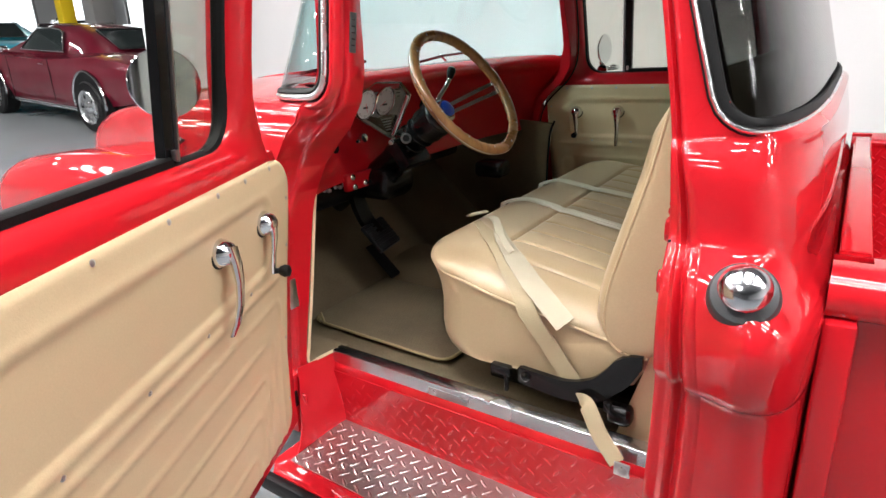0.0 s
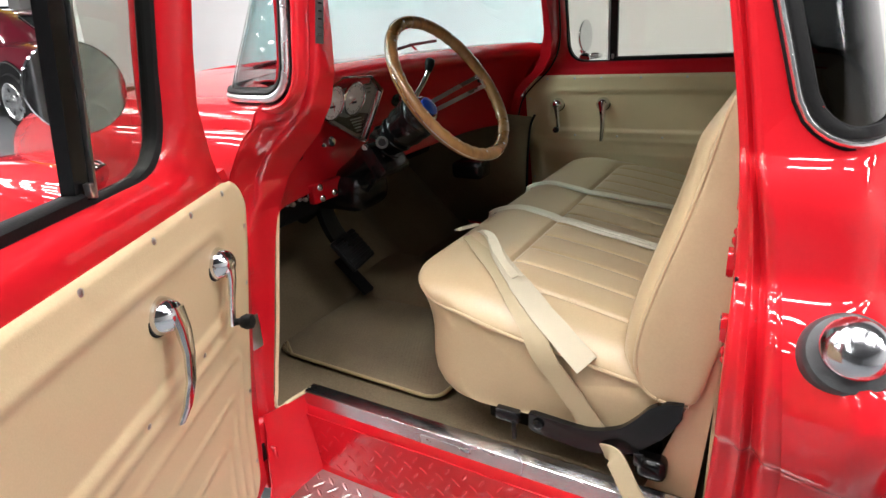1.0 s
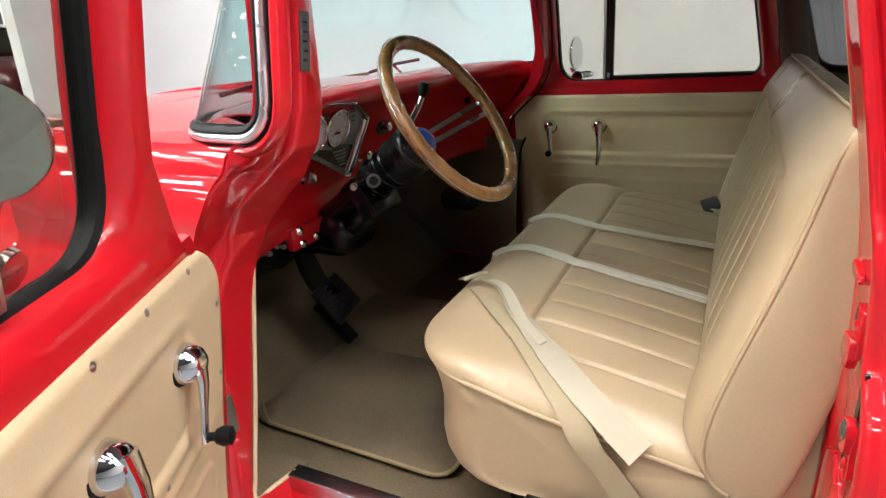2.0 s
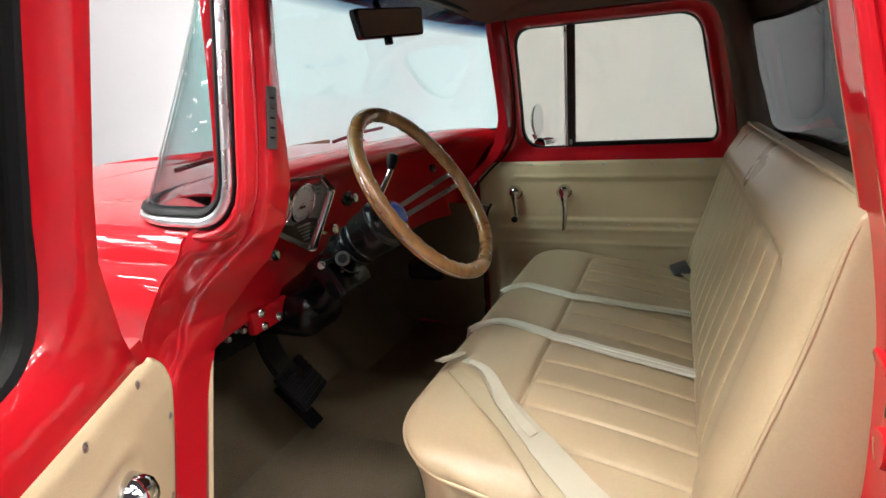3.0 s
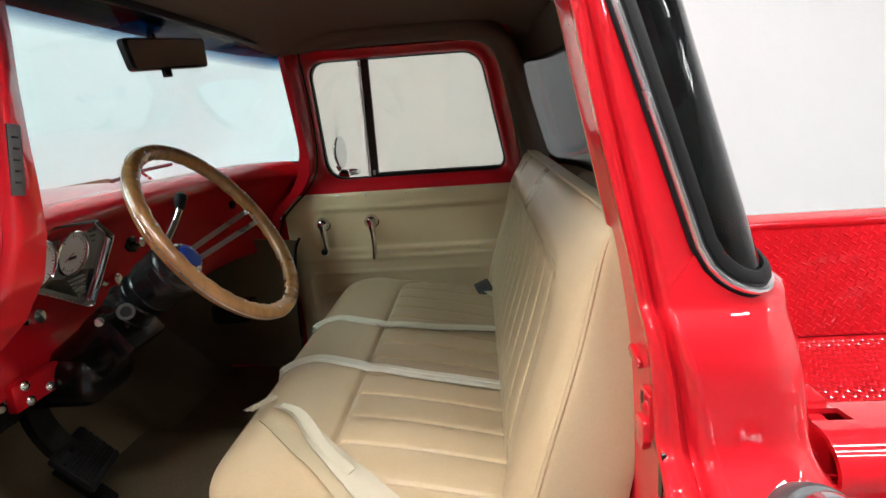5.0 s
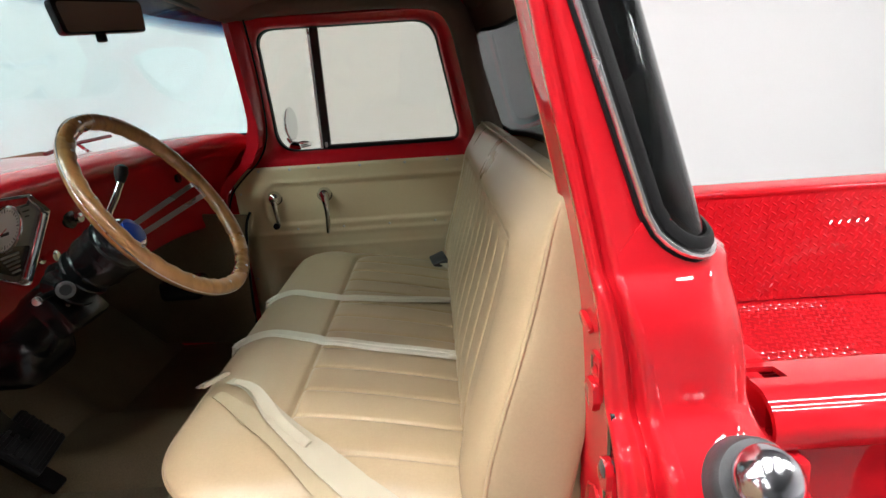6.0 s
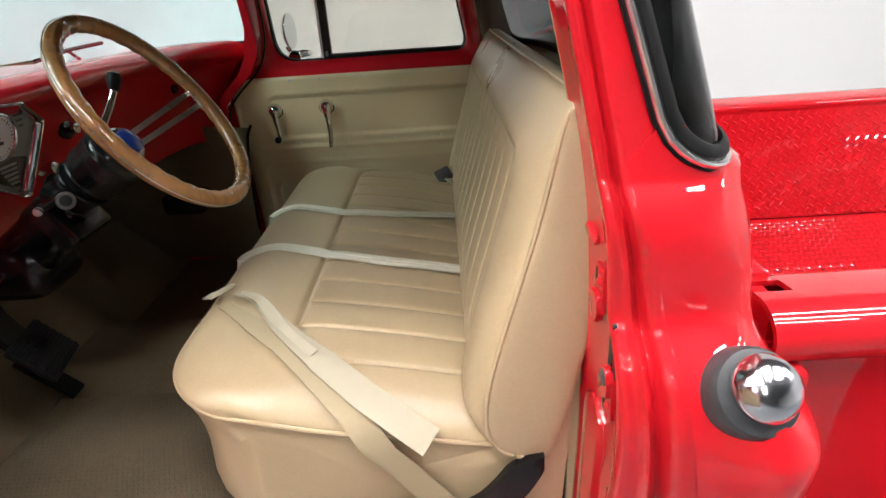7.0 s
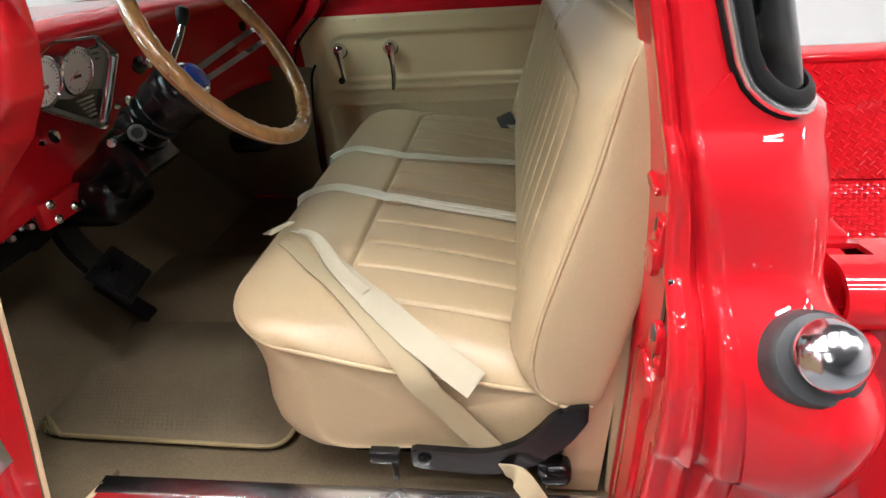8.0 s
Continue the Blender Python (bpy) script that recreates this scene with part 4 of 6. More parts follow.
def tread(name, u0, u1, v0, v1, place, mat, parent, label, pitch=0.034, size=0.0125, high=0.0016, base=0.003):
    """A tread plate: a sheet with rows of raised lens-shaped lugs that alternate in direction. place(u, v, h) lays it into the truck."""
    verts, faces = [], []

    def add(vs, fs):
        o = len(verts)
        verts.extend(vs)
        faces.extend([tuple(o + i for i in f) for f in fs])
    add([place(u0, v0, 0), place(u1, v0, 0), place(u1, v1, 0), place(u0, v1, 0), place(u0, v0, -base), place(u1, v0, -base), place(u1, v1, -base), place(u0, v1, -base)],
        [(0, 1, 2, 3), (7, 6, 5, 4), (0, 4, 5, 1), (1, 5, 6, 2), (2, 6, 7, 3), (3, 7, 4, 0)])
    nu, nv = int((u1 - u0) / pitch * 2), int((v1 - v0) / pitch * 2)
    for i in range(nu):
        for j in range(nv):
            if (i + j) % 2:
                continue
            cu, cv = u0 + (i + 0.5) * pitch / 2, v0 + (j + 0.5) * pitch / 2
            a = radians(45 if j % 2 else -45) + radians(12)
            c, s = math.cos(a), math.sin(a)
            pts = [(size, 0, 0), (0.4 * size, 0.26 * size, 0), (-0.4 * size, 0.26 * size, 0), (-size, 0, 0), (-0.4 * size, -0.26 * size, 0), (0.4 * size, -0.26 * size, 0), (0.55 * size, 0, high), (-0.55 * size, 0, high)]
            add([place(cu + c * p - s * q, cv + s * p + c * q, h + 0.0001) for p, q, h in pts],
                [(0, 1, 6), (1, 2, 7, 6), (2, 3, 7), (3, 4, 7), (4, 5, 6, 7), (5, 0, 6)])
    me = bpy.data.meshes.new(name)
    me.from_pydata(verts, [], faces)
    me.materials.append(mat)
    ob = new(name, me)
    ob.parent = parent
    ob["label"] = label
    return ob


STEP_Z = 0.387
# lugs shaped onto the smooth riser for the mirror image of the step's tread
tread("riser_reflection", 0.0, 1.0, 0.40, 0.545, lambda u, v, h: Vector((u, -0.0525 - (0.545 - v) * 0.06 - h, v)), RED, truck, "raised red lugs in place of the step's reflection in the riser", 0.044, 0.0135, 0.0016)
step = part("running_board", prism([(-0.02, -0.05), (1.02, -0.05), (1.02, -0.34), (0.02, -0.34), (-0.02, -0.30)], STEP_Z - 0.05, STEP_Z - 0.004, "z", bevel=0.012), RED, truck, "red running board below the door")
tread("tread_plate", 0.034, 1.0, -0.285, -0.062, lambda u, v, h: Vector((u, v, STEP_Z + h)), PLATE, step, "polished aluminium tread plate", 0.046, 0.0165, 0.0018)
part("rubber_edge", box(0.50, -0.352, STEP_Z - 0.03, 1.02, 0.03, 0.05, 0.01), RUBBER, step)
# foot of the front jamb; the hinge pocket's shade is a black block
rows = []
for z, x0, y0, y1 in ((0.590, -0.004, 0.0, -0.150), (0.575, 0.0, -0.012, -0.155), (0.55, 0.008, -0.032, -0.160), (0.50, 0.020, -0.045, -0.185), (0.44, 0.033, -0.052, -0.21), (0.40, 0.040, -0.056, -0.235), (0.384, 0.043, -0.058, -0.25)):
    rows.append([Vector((x0 - 0.040 * t ** 0.8 * (0.4 + 0.6 * ease(z, 0.38, 0.58)), y0 + (y1 - y0) * t, z)) for t in (0, 0.02, 0.08, 0.2, 0.4, 0.6, 0.8, 1.0)])
part("step_end", sheet(rows, 0.006), RED_TEX, truck, "red end wall of the step well", smooth=50)
part("jamb_foot", box(-0.075, -0.115, 0.475, 0.06, 0.13, 0.20, 0.010), RED_TEX, truck, "red foot of the front door post")
part("hinge_shade", box(-0.028, -0.190, 0.510, 0.006, 0.026, 0.050, 0.003), BLACK, truck, "black block in place of the shaded hinge pocket in the jamb")
part("door_hinge", box(-0.012, -0.166, 0.470, 0.02, 0.010, 0.10, 0.004), RED_TEX, truck, "red door hinge")
part("door_hinge", box(-0.03, -0.135, 1.02, 0.02, 0.05, 0.10, 0.006), RED_TEX, truck, "red door hinge")
part("jamb_tag", box(-0.024, -0.140, 0.830, 0.004, 0.030, 0.085, 0.001, m=None), STEEL, truck, "small bare metal tag on the jamb")
# maker's plate on the windscreen pillar: blank bars for its lettering
plate = part("pillar_plate", box(0, 0, 0, 0.003, 0.019, 0.095, 0.001), OLD_TAG, truck, "small worn metal plate with unreadable lettering", m=pose(0.1590, -0.016 + tumble(1.508), 1.508, -9.5, -1.0, -14))
for k in range(5):
    part("lettering", box(0.0014, 0.001 * (k % 2), -0.030 + 0.015 * k, 0.0006, 0.009, 0.0028, 0), DARK_CHROME, plate)
# latch strikers on the rear jamb: an upper and a lower one, facing each other
def on_jamb(z, share, lift):
    """A frame on the jamb's face: x out of it, y along it outwards, z up."""
    return Matrix.Translation(jamb_at(z, share, lift)) @ Matrix(((-1, 0, 0), (-0.10, -1, 0), (0, 0, 1))).to_4x4()


for way in (1, -1):
    base = 1.085 + way * 0.066
    st = part("striker", prism(rounded([(-0.017, -0.032, 0.006), (0.017, -0.032, 0.006), (0.017, 0.032, 0.006), (-0.017, 0.032, 0.006)], 3), 0.0, 0.006, "x", bevel=0.0015), RED_TEX, truck, "red door striker bolted to the jamb", m=on_jamb(base, 0.63, 0.0))
    lump = rounded([(-0.014, -way * 0.004, 0.006), (-0.021, -way * 0.022, 0.008), (-0.008, -way * 0.044, 0.008), (0.010, -way * 0.047, 0.007), (0.017, -way * 0.030, 0.008), (0.015, -way * 0.004, 0.006)][::way], 4)
    part("wedge", prism(lump, 0.003, 0.013, "x", bevel=0.004), RED_TEX, st)
    part("slot", prism(rounded([(-0.012, way * 0.008, 0.003), (-0.006, way * 0.008, 0.003), (-0.006, way * 0.026, 0.003), (-0.012, way * 0.026, 0.003)][::way], 3), 0.0055, 0.0066, "x"), BLACK, st)
    screw("striker_screw", (0.006, 0.006, way * 0.012), (1, 0, 0), 0.0065, st, RED_TEX)
    screw("striker_screw", (0.006, 0.006, way * 0.026), (1, 0, 0), 0.0045, st, RED_TEX)
part("wear_face", prism(rounded([(-0.004, -0.010, 0.004), (0.016, -0.012, 0.004), (0.018, 0.007, 0.005), (0.002, 0.012, 0.005)], 3), 0.0, 0.0140, "x", bevel=0.002), OLD_TAG, truck, "bare worn metal face of the lower striker", m=on_jamb(1.052, 0.64, 0.0))
# black patch flush with the face: the gap's shade as colour
part("latch_shade", prism(rounded([(-0.006, -0.034, 0.003), (0.005, -0.034, 0.003), (0.006, 0.034, 0.004), (-0.006, 0.030, 0.003)], 3), -0.004, 0.0008, "x"), BLACK, truck, "flat black patch in place of the shaded gap beside the strikers", m=on_jamb(1.090, 0.705, 0.0))
part("jamb_lip", prism(rounded([(-0.020, -0.004, 0.003), (0.020, -0.012, 0.004), (0.024, 0.0, 0.005), (-0.018, 0.010, 0.004)], 3), 0.0, 0.007, "x", bevel=0.003), RED_TEX, truck, "pressed lip over the strikers", m=on_jamb(1.212, 0.40, 0.0))
rows = []
for k in range(25):
    z = 0.44 + 0.525 * k / 24
    w = 1.0 if z < 0.90 else math.sqrt(max(0.0, 1 - ((z - 0.90) / 0.0652) ** 2))
    rows.append([jamb_at(z, 0.33 + (t - 0.5) * 0.48 * max(0.04, w), 0.0045 * (1 if 0.05 < t < 0.95 else 0.2)) for t in (0, 0.04, 0.10, 0.3, 0.5, 0.7, 0.90, 0.96, 1.0)])
part("jamb_panel", sheet(rows, 0.003), RED_TEX, truck, "raised lower panel of the red door jamb", smooth=40)

# fuel filler on the cab corner
filler = part("fuel_filler", lathe([(0.056, -0.050), (0.053, -0.012), (0.0515, -0.002), (0.048, 0.003), (0.040, 0.005), (0.03, 0.005)], 40), GREY_RUBBER, truck, "grey rubber grommet on the cab corner", m=Matrix.Translation((1.107, -0.196, 1.080)) @ Vector((0.14, -1, 0.80)).to_track_quat("Z", "Y").to_matrix().to_4x4())
part("fuel_cap", lathe([(0.026, 0.0), (0.034, 0.006), (0.0372, 0.012), (0.0382, 0.023), (0.036, 0.027), (0.035, 0.029), (0.031, 0.038), (0.024, 0.044), (0.013, 0.048), (0.003, 0.049)], 40), CAP, filler, "domed chrome fuel cap", m=pose(0, 0.004, -0.002, 0, 0, 0))

# ---- dashboard ----
DASH = [(-0.25, 1.375), (-0.17, 1.398), (-0.11, 1.402), (-0.07, 1.392), (-0.052, 1.372), (-0.058, 1.35), (-0.090, 1.325), (-0.118, 1.28), (-0.142, 1.22), (-0.157, 1.16), (-0.158, 1.10), (-0.150, 1.068), (-0.158, 1.058), (-0.20, 1.062)]


def dash_point(y, x, z):
    c = (y - YC) / 0.75
    return Vector((x + 0.15 * abs(c) ** 7 * (0.6 + 0.4 * ease(z, 1.06, 1.34)), y, z - 0.01 * abs(c) ** 4))


dash = part("dashboard", sheet([[dash_point(0.0 + 1.48 * j / 48, p.x, p.z) for p in spline([(x, 0, z) for x, z in DASH], 4)] for j in range(49)], 0.004), RED, truck, "glossy red painted steel dashboard")
CREAM_FACE = material("pale satin instrument face", (0.33, 0.32, 0.29), 0.4, var=0.08)
ledge = []
for k in range(61):
    p = front_point(180 * (0.5 - 0.5 * math.cos(math.pi * k / 60)), WS_LO, -0.006) + Vector((0, 0, -0.004))
    q = dash_point(min(1.47, max(0.01, p.y)), -0.17, 1.397)
    ledge.append([p, p.lerp(q, 0.35) + Vector((0, 0, 0.004)), p.lerp(q, 0.7) + Vector((0, 0, 0.003)), q])
part("dash_ledge", sheet(ledge, 0.003), RED, dash, "red ledge under the windscreen glass")
# instrument cluster: a wide bright fan-shaped bezel with two white dials
FACE = Matrix.Translation((-0.104, 0.382, 1.262)) @ Matrix.Rotation(radians(15), 4, "Y") @ Matrix(((0, 0, 1, 0), (1, 0, 0, 0), (0, 1, 0, 0), (0, 0, 0, 1)))
fan = rounded([(-0.172, 0.072, 0.010), (-0.150, 0.018, 0.012), (0.062, -0.094, 0.010), (0.084, -0.098, 0.010), (0.147, 0.060, 0.010), (0.080, 0.108, 0.020), (-0.060, 0.118, 0.050)], 4)
shrunk = lambda k: [(a * k, 0.02 + (b - 0.02) * k) for a, b in fan]
inner = shrunk(0.87)
cluster = part("instrument_bezel", loft([[Vector((a, b, h)) for a, b in o] for o, h in ((fan, -0.01), (fan, 0.018), (shrunk(0.985), 0.026), (shrunk(0.955), 0.029), (shrunk(0.92), 0.026), (inner, 0.014), (inner, 0.004))]), CHROME, dash, "bright fan-shaped instrument bezel", m=FACE)
part("cluster_face", prism(inner, 0.0, 0.007, "z"), CREAM_FACE, dash, "pale instrument face", m=FACE)
part("cluster_grille", prism([(-0.085, 0.004), (0.054, -0.070), (0.074, -0.072), (0.098, -0.014), (0.060, -0.006), (0.0, -0.012), (-0.050, 0.002)], 0.006, 0.0095, "z"), DARK_CHROME, dash, "dark engraved lower part of the instrument face", m=FACE)
for cx in (-0.086, 0.009):
    dial = part("dial", lathe([(0.001, 0.008), (0.044, 0.008), (0.044, 0.011), (0.001, 0.011)], 32), DIAL, dash, "white round dial with small black figures", m=FACE @ pose(cx, 0.046, 0.010))
    part("dial_ring", hoop([(0.043, 0.008), (0.049, 0.008), (0.049, 0.014), (0.046, 0.016), (0.043, 0.012)]), CHROME, dash, m=FACE @ pose(cx, 0.046, 0.010))
    marks = bmesh.new()
    for k in range(25):
        a = radians(-225 + 270 * k / 24)
        marks = join(marks, box(0, 0.0375, 0.0116, 0.001 if k % 4 else 0.0018, 0.004 if k % 4 else 0.008, 0.0006, 0, m=pose(0, 0, 0, 0, 0, math.degrees(a))))
    part("dial_marks", marks, INK, dash, m=FACE @ pose(cx, 0.046, 0.010))
    part("needle", box(0, 0.012, 0.0130, 0.0013, 0.030, 0.0008, 0, m=pose(0, 0, 0, 0, 0, 118 if cx > 0 else -160)), DIAL_RED, dash, m=FACE @ pose(cx, 0.046, 0.010))
    part("odometer", box(0, -0.010, 0.0118, 0.022, 0.006, 0.001, 0), INK, dash, m=FACE @ pose(cx, 0.046, 0.010))
for k in range(5):
    part("cluster_rib", box(0.040 + 0.005 * k, -0.020 - 0.010 * k, 0.0105, 0.052 - 0.007 * k, 0.004, 0.004, 0.001), STEEL, dash, m=FACE)
for k in range(3):
    part("cluster_mark", box(0.086 + 0.004 * k, 0.076 - 0.012 * k, 0.009, 0.026 - 0.007 * k, 0.003, 0.002, 0), INK, dash, m=FACE)


def dash_knob(y, z, x, r=0.014, long=0.035, mat=CHROME):
    m = Matrix.Translation((x, y, z)) @ Vector((1, -0.05, 0.12)).to_track_quat("Z", "Y").to_matrix().to_4x4()
    k = part("knob", lathe([(r * 0.9, 0), (r * 0.9, 0.004), (r * 0.4, 0.006), (r * 0.4, long * 0.55), (r * 0.8, long * 0.6), (r, long * 0.75), (r * 0.85, long), (r * 0.3, long * 1.05)], 18), mat, dash, "small chrome dash knob", m=m)
    return k


dash_knob(0.328, 1.186, -0.156, 0.017, 0.038)
dash_knob(0.586, 1.188, -0.156, 0.015, 0.042)
dash_knob(0.672, 1.260, -0.128, 0.024, 0.012, BLACK)
dash_knob(0.672, 1.260, -0.122, 0.014, 0.030)
dash_knob(0.213, 1.172, -0.152, 0.016, 0.010, BLACK)
dash_knob(1.22, 1.27, -0.09, 0.016, 0.012, BLACK)
# fuse bracket and switches hanging under the dash
bracket = part("dash_bracket", box(-0.142, 0.298, 1.052, 0.022, 0.130, 0.056, 0.006), RED_TEX, dash, "red bracket bolted below the dash")
for y, z in ((0.262, 1.070), (0.322, 1.040), (0.268, 1.036)):
    screw("bolt", (-0.130, y, z), (1, -0.2, 0.2), 0.008, bracket)
for y in (0.16, 0.21, 0.25):
    dash_knob(y, 1.045, -0.165, 0.007, 0.03, STEEL)
# plain black box added over the dark carpet under the dash
part("under_dash_box", box(-0.42, 0.98, 1.03, 0.22, 0.42, 0.12, 0.03), BLACK, truck, "plain black box added under the dash")
part("under_dash", box(-0.33, 0.35, 1.02, 0.28, 0.62, 0.10, 0.02), BLACK, truck, "black wiring and ducts under the dash")
part("glove_vent", box(-0.045, 1.035, 0.950, 0.13, 0.10, 0.068, 0.02, seg=3), BLACK, truck, "black vent outlet under the dash")

# ---- steering ----
TILT_W = 34.5
HUB = Vector((0.246, 0.392, 1.330))
WHEEL = Matrix.Translation(HUB) @ Matrix.Rotation(radians(90 - TILT_W), 4, "Y")   # z along the column, towards the driver
steer = part("steering_wheel", lathe([(0.02, -0.116), (0.036, -0.114), (0.039, -0.102), (0.037, -0.092), (0.031, -0.086), (0.002, -0.084)], 30), CHROME, truck, "polished hub of the steering wheel", m=WHEEL)
part("emblem", lathe([(0.026, -0.085), (0.0265, -0.082), (0.018, -0.0795), (0.002, -0.0785)], 24), BLUE, steer, "round blue hub emblem")
rim_rows, RIM = [], 0.198
for k in range(144):
    a = 2 * math.pi * k / 144
    grip = 0.0018 * (0.5 + 0.5 * math.cos(36 * a))
    rr = 0.0165
    row = []
    for q in range(12):
        b = 2 * math.pi * q / 12
        r = rr - (grip if math.cos(b) < 0.2 else 0)
        row.append(Vector(((RIM + r * math.cos(b)) * math.cos(a), (RIM + r * math.cos(b)) * math.sin(a), r * math.sin(b) * 0.95)))
    rim_rows.append(row)
part("rim", loft(rim_rows, close_u=True), WOOD, steer, "varnished wood rim with finger grips")
part("rim_band", loft([[Vector(((RIM + 0.0168 + p) * math.cos(a), (RIM + 0.0168 + p) * math.sin(a), q)) for p, q in ((0, -0.0012), (0.0006, 0), (0, 0.0012), (-0.002, 0))] for a in (2 * math.pi * k / 96 for k in range(96))], close_u=True), STEEL, steer, "thin metal band in the rim")
# x of the wheel's frame points down the rake, y across: spokes to both sides and straight down
for turn in (90, -90):
    sp = pose(0, 0, 0, 0, 0, turn)
    outer = [(0.03, 0.014), (0.10, 0.0165), (0.188, 0.019), (0.188, -0.019), (0.10, -0.0165), (0.03, -0.014)]
    bars = []
    for s in (1, -1):
        bars.append(loft([[Vector((x, s * (w0 + d), z + h)) for d, h in ((-0.0055, -0.0015), (0.0055, -0.0015), (0.0055, 0.0015), (-0.0055, 0.0015))] for x, w0, z in ((0.028, 0.012, -0.092), (0.06, 0.013, -0.074), (0.12, 0.0145, -0.038), (0.188, 0.016, -0.002))]))
    part("spoke", join(*bars, box(0.18, 0, -0.003, 0.014, 0.042, 0.003, 0.001)), TRIM, steer, "slotted polished spoke", m=sp)
for k in range(12):
    a = 2 * math.pi * (k + 0.5) / 12
    part("rivet", lathe([(0.003, 0), (0.0026, 0.0012), (0.0005, 0.0018)], 10), STEEL, steer, m=pose(RIM * math.cos(a), RIM * math.sin(a), 0.0152))
col = part("steering_column", lathe([(0.034, -0.110), (0.048, -0.116), (0.056, -0.128), (0.058, -0.185), (0.048, -0.205), (0.048, -0.24), (0.040, -0.26), (0.040, -0.36), (0.034, -0.38), (0.030, -0.72)], 26), BLACK, truck, "black steering column with a raised collar", m=WHEEL)
part("collar", lathe([(0.0565, -0.128), (0.060, -0.132), (0.060, -0.150), (0.0565, -0.154)], 26), BLACK, col)
part("column_clamp", box(0.03, 0, -0.30, 0.10, 0.13, 0.05, 0.012), BLACK, col)
part("shift_lever", tube(spline([tuple(WHEEL.inverted() @ Vector(p)) for p in ((0.090, 0.435, 1.262), (0.092, 0.462, 1.300), (0.094, 0.500, 1.330), (0.098, 0.532, 1.365))], 5), 0.0075, 10), CHROME, col, "chrome gear lever")
part("shift_knob", lathe([(0.008, 0), (0.011, 0.008), (0.0145, 0.024), (0.013, 0.036), (0.004, 0.041)], 16), RUBBER, col, "black gear lever knob", m=Matrix.Translation(WHEEL.inverted() @ Vector((0.097, 0.528, 1.358))) @ (WHEEL.inverted().to_3x3() @ Vector((0.1, 0.30, 0.9))).to_track_quat("Z", "Y").to_matrix().to_4x4())
part("signal_stalk", tube([(0.0, -0.04, -0.235), (0.002, -0.09, -0.238), (0.0, -0.132, -0.24)], 0.0065, 10), BLACK, col, "black signal stalk")
part("stalk_tip", lathe([(0.007, 0), (0.008, 0.005), (0.007, 0.011), (0.002, 0.012)], 14), STEEL, col, "bright stalk tip", m=Matrix.Translation((0.0, -0.128, -0.24)) @ Vector((0.25, -1, 0.3)).to_track_quat("Z", "Y").to_matrix().to_4x4())
part("key_barrel", lathe([(0.014, 0), (0.014, 0.028), (0.016, 0.032), (0.012, 0.036), (0.002, 0.036)], 18), BLACK, col, "black ignition lock barrel", m=Matrix.Translation((0.004, -0.078, -0.225)) @ Vector((0.3, -0.75, 0.6)).to_track_quat("Z", "Y").to_matrix().to_4x4())
for h in (-0.20, -0.222, -0.262):
    part("column_rib", hoop([(0.040, h - 0.004), (0.0525, h - 0.004), (0.054, h), (0.0525, h + 0.004), (0.040, h + 0.004)], 26), BLACK, col, "glossy black rib round the column")
LOCK = Matrix.Translation((0.004, -0.078, -0.225)) @ Vector((0.3, -0.75, 0.6)).to_track_quat("Z", "Y").to_matrix().to_4x4()
part("lock_ring", hoop([(0.0105, 0.0345), (0.0155, 0.0345), (0.0165, 0.036), (0.0155, 0.0375), (0.0105, 0.0375)], 20), OLD_TAG, col, "dull ring on the ignition lock", m=LOCK)
part("lock_housing", loft([[Vector((a * w, b * w, h)) for a, b in ring(1.0, 14)] for h, w in ((-0.045, 0.030), (-0.03, 0.028), (-0.012, 0.020), (0.0, 0.0165), (0.012, 0.0155))]), BLACK, col, "black lock housing", m=LOCK)
part("stalk_boss", lathe([(0.014, 0), (0.015, 0.006), (0.012, 0.018), (0.008, 0.022)], 16), BLACK, col, m=Matrix.Translation((0.0, -0.046, -0.236)) @ Vector((0, -1, 0)).to_track_quat("Z", "Y").to_matrix().to_4x4())
part("column_cable", tube(spline([(0.02, -0.03, -0.27), (0.055, -0.05, -0.31), (0.075, -0.04, -0.37), (0.07, 0.0, -0.43)], 5), 0.007, 8), BLACK, col, "black cable below the column")
part("column_duct", box(-0.150, 0.425, 1.025, 0.20, 0.18, 0.12, 0.05, seg=4), BLACK, truck, "rounded black duct under the steering column")

# pedals
pedal = part("brake_pedal", box(0, 0, 0, 0.115, 0.145, 0.018, 0.007), RUBBER, truck, "black rubber brake pedal pad", m=pose(-0.142, 0.385, 0.832, 0, 50, 12))
for k in range(6):
    part("pad_rib", box(-0.045 + 0.018 * k, 0, 0.0105, 0.008, 0.132, 0.004, 0.001), RUBBER, pedal)
part("pedal_arm", ribbon(spline([(-0.150, 0.375, 0.830), (-0.185, 0.360, 0.88), (-0.205, 0.345, 0.95), (-0.208, 0.335, 1.03)], 5), 0.060, 0.020, up=(1, 0, 0)), BLACK, truck, "black pedal arm")
part("throttle_pedal", box(0, 0, 0, 0.17, 0.055, 0.014, 0.005), RUBBER, truck, "black throttle pedal", m=pose(-0.30, 0.56, 0.645, 0, 42, 0))

# rear-view mirror
mir = part("rear_view_mirror", loft([[Vector((h, a, b)) for a, b in rounded([(-0.115 * k, -0.034 * k, 0.012), (0.115 * k, -0.034 * k, 0.012), (0.125 * k, 0.034 * k, 0.012), (-0.125 * k, 0.034 * k, 0.012)], 4)] for h, k in ((-0.03, 0.7), (-0.012, 1.0), (0.004, 1.0), (0.006, 0.96))]), BLACK, truck, "black rear-view mirror", m=pose(0.085, 0.620, 1.703, 5, -4, -16))
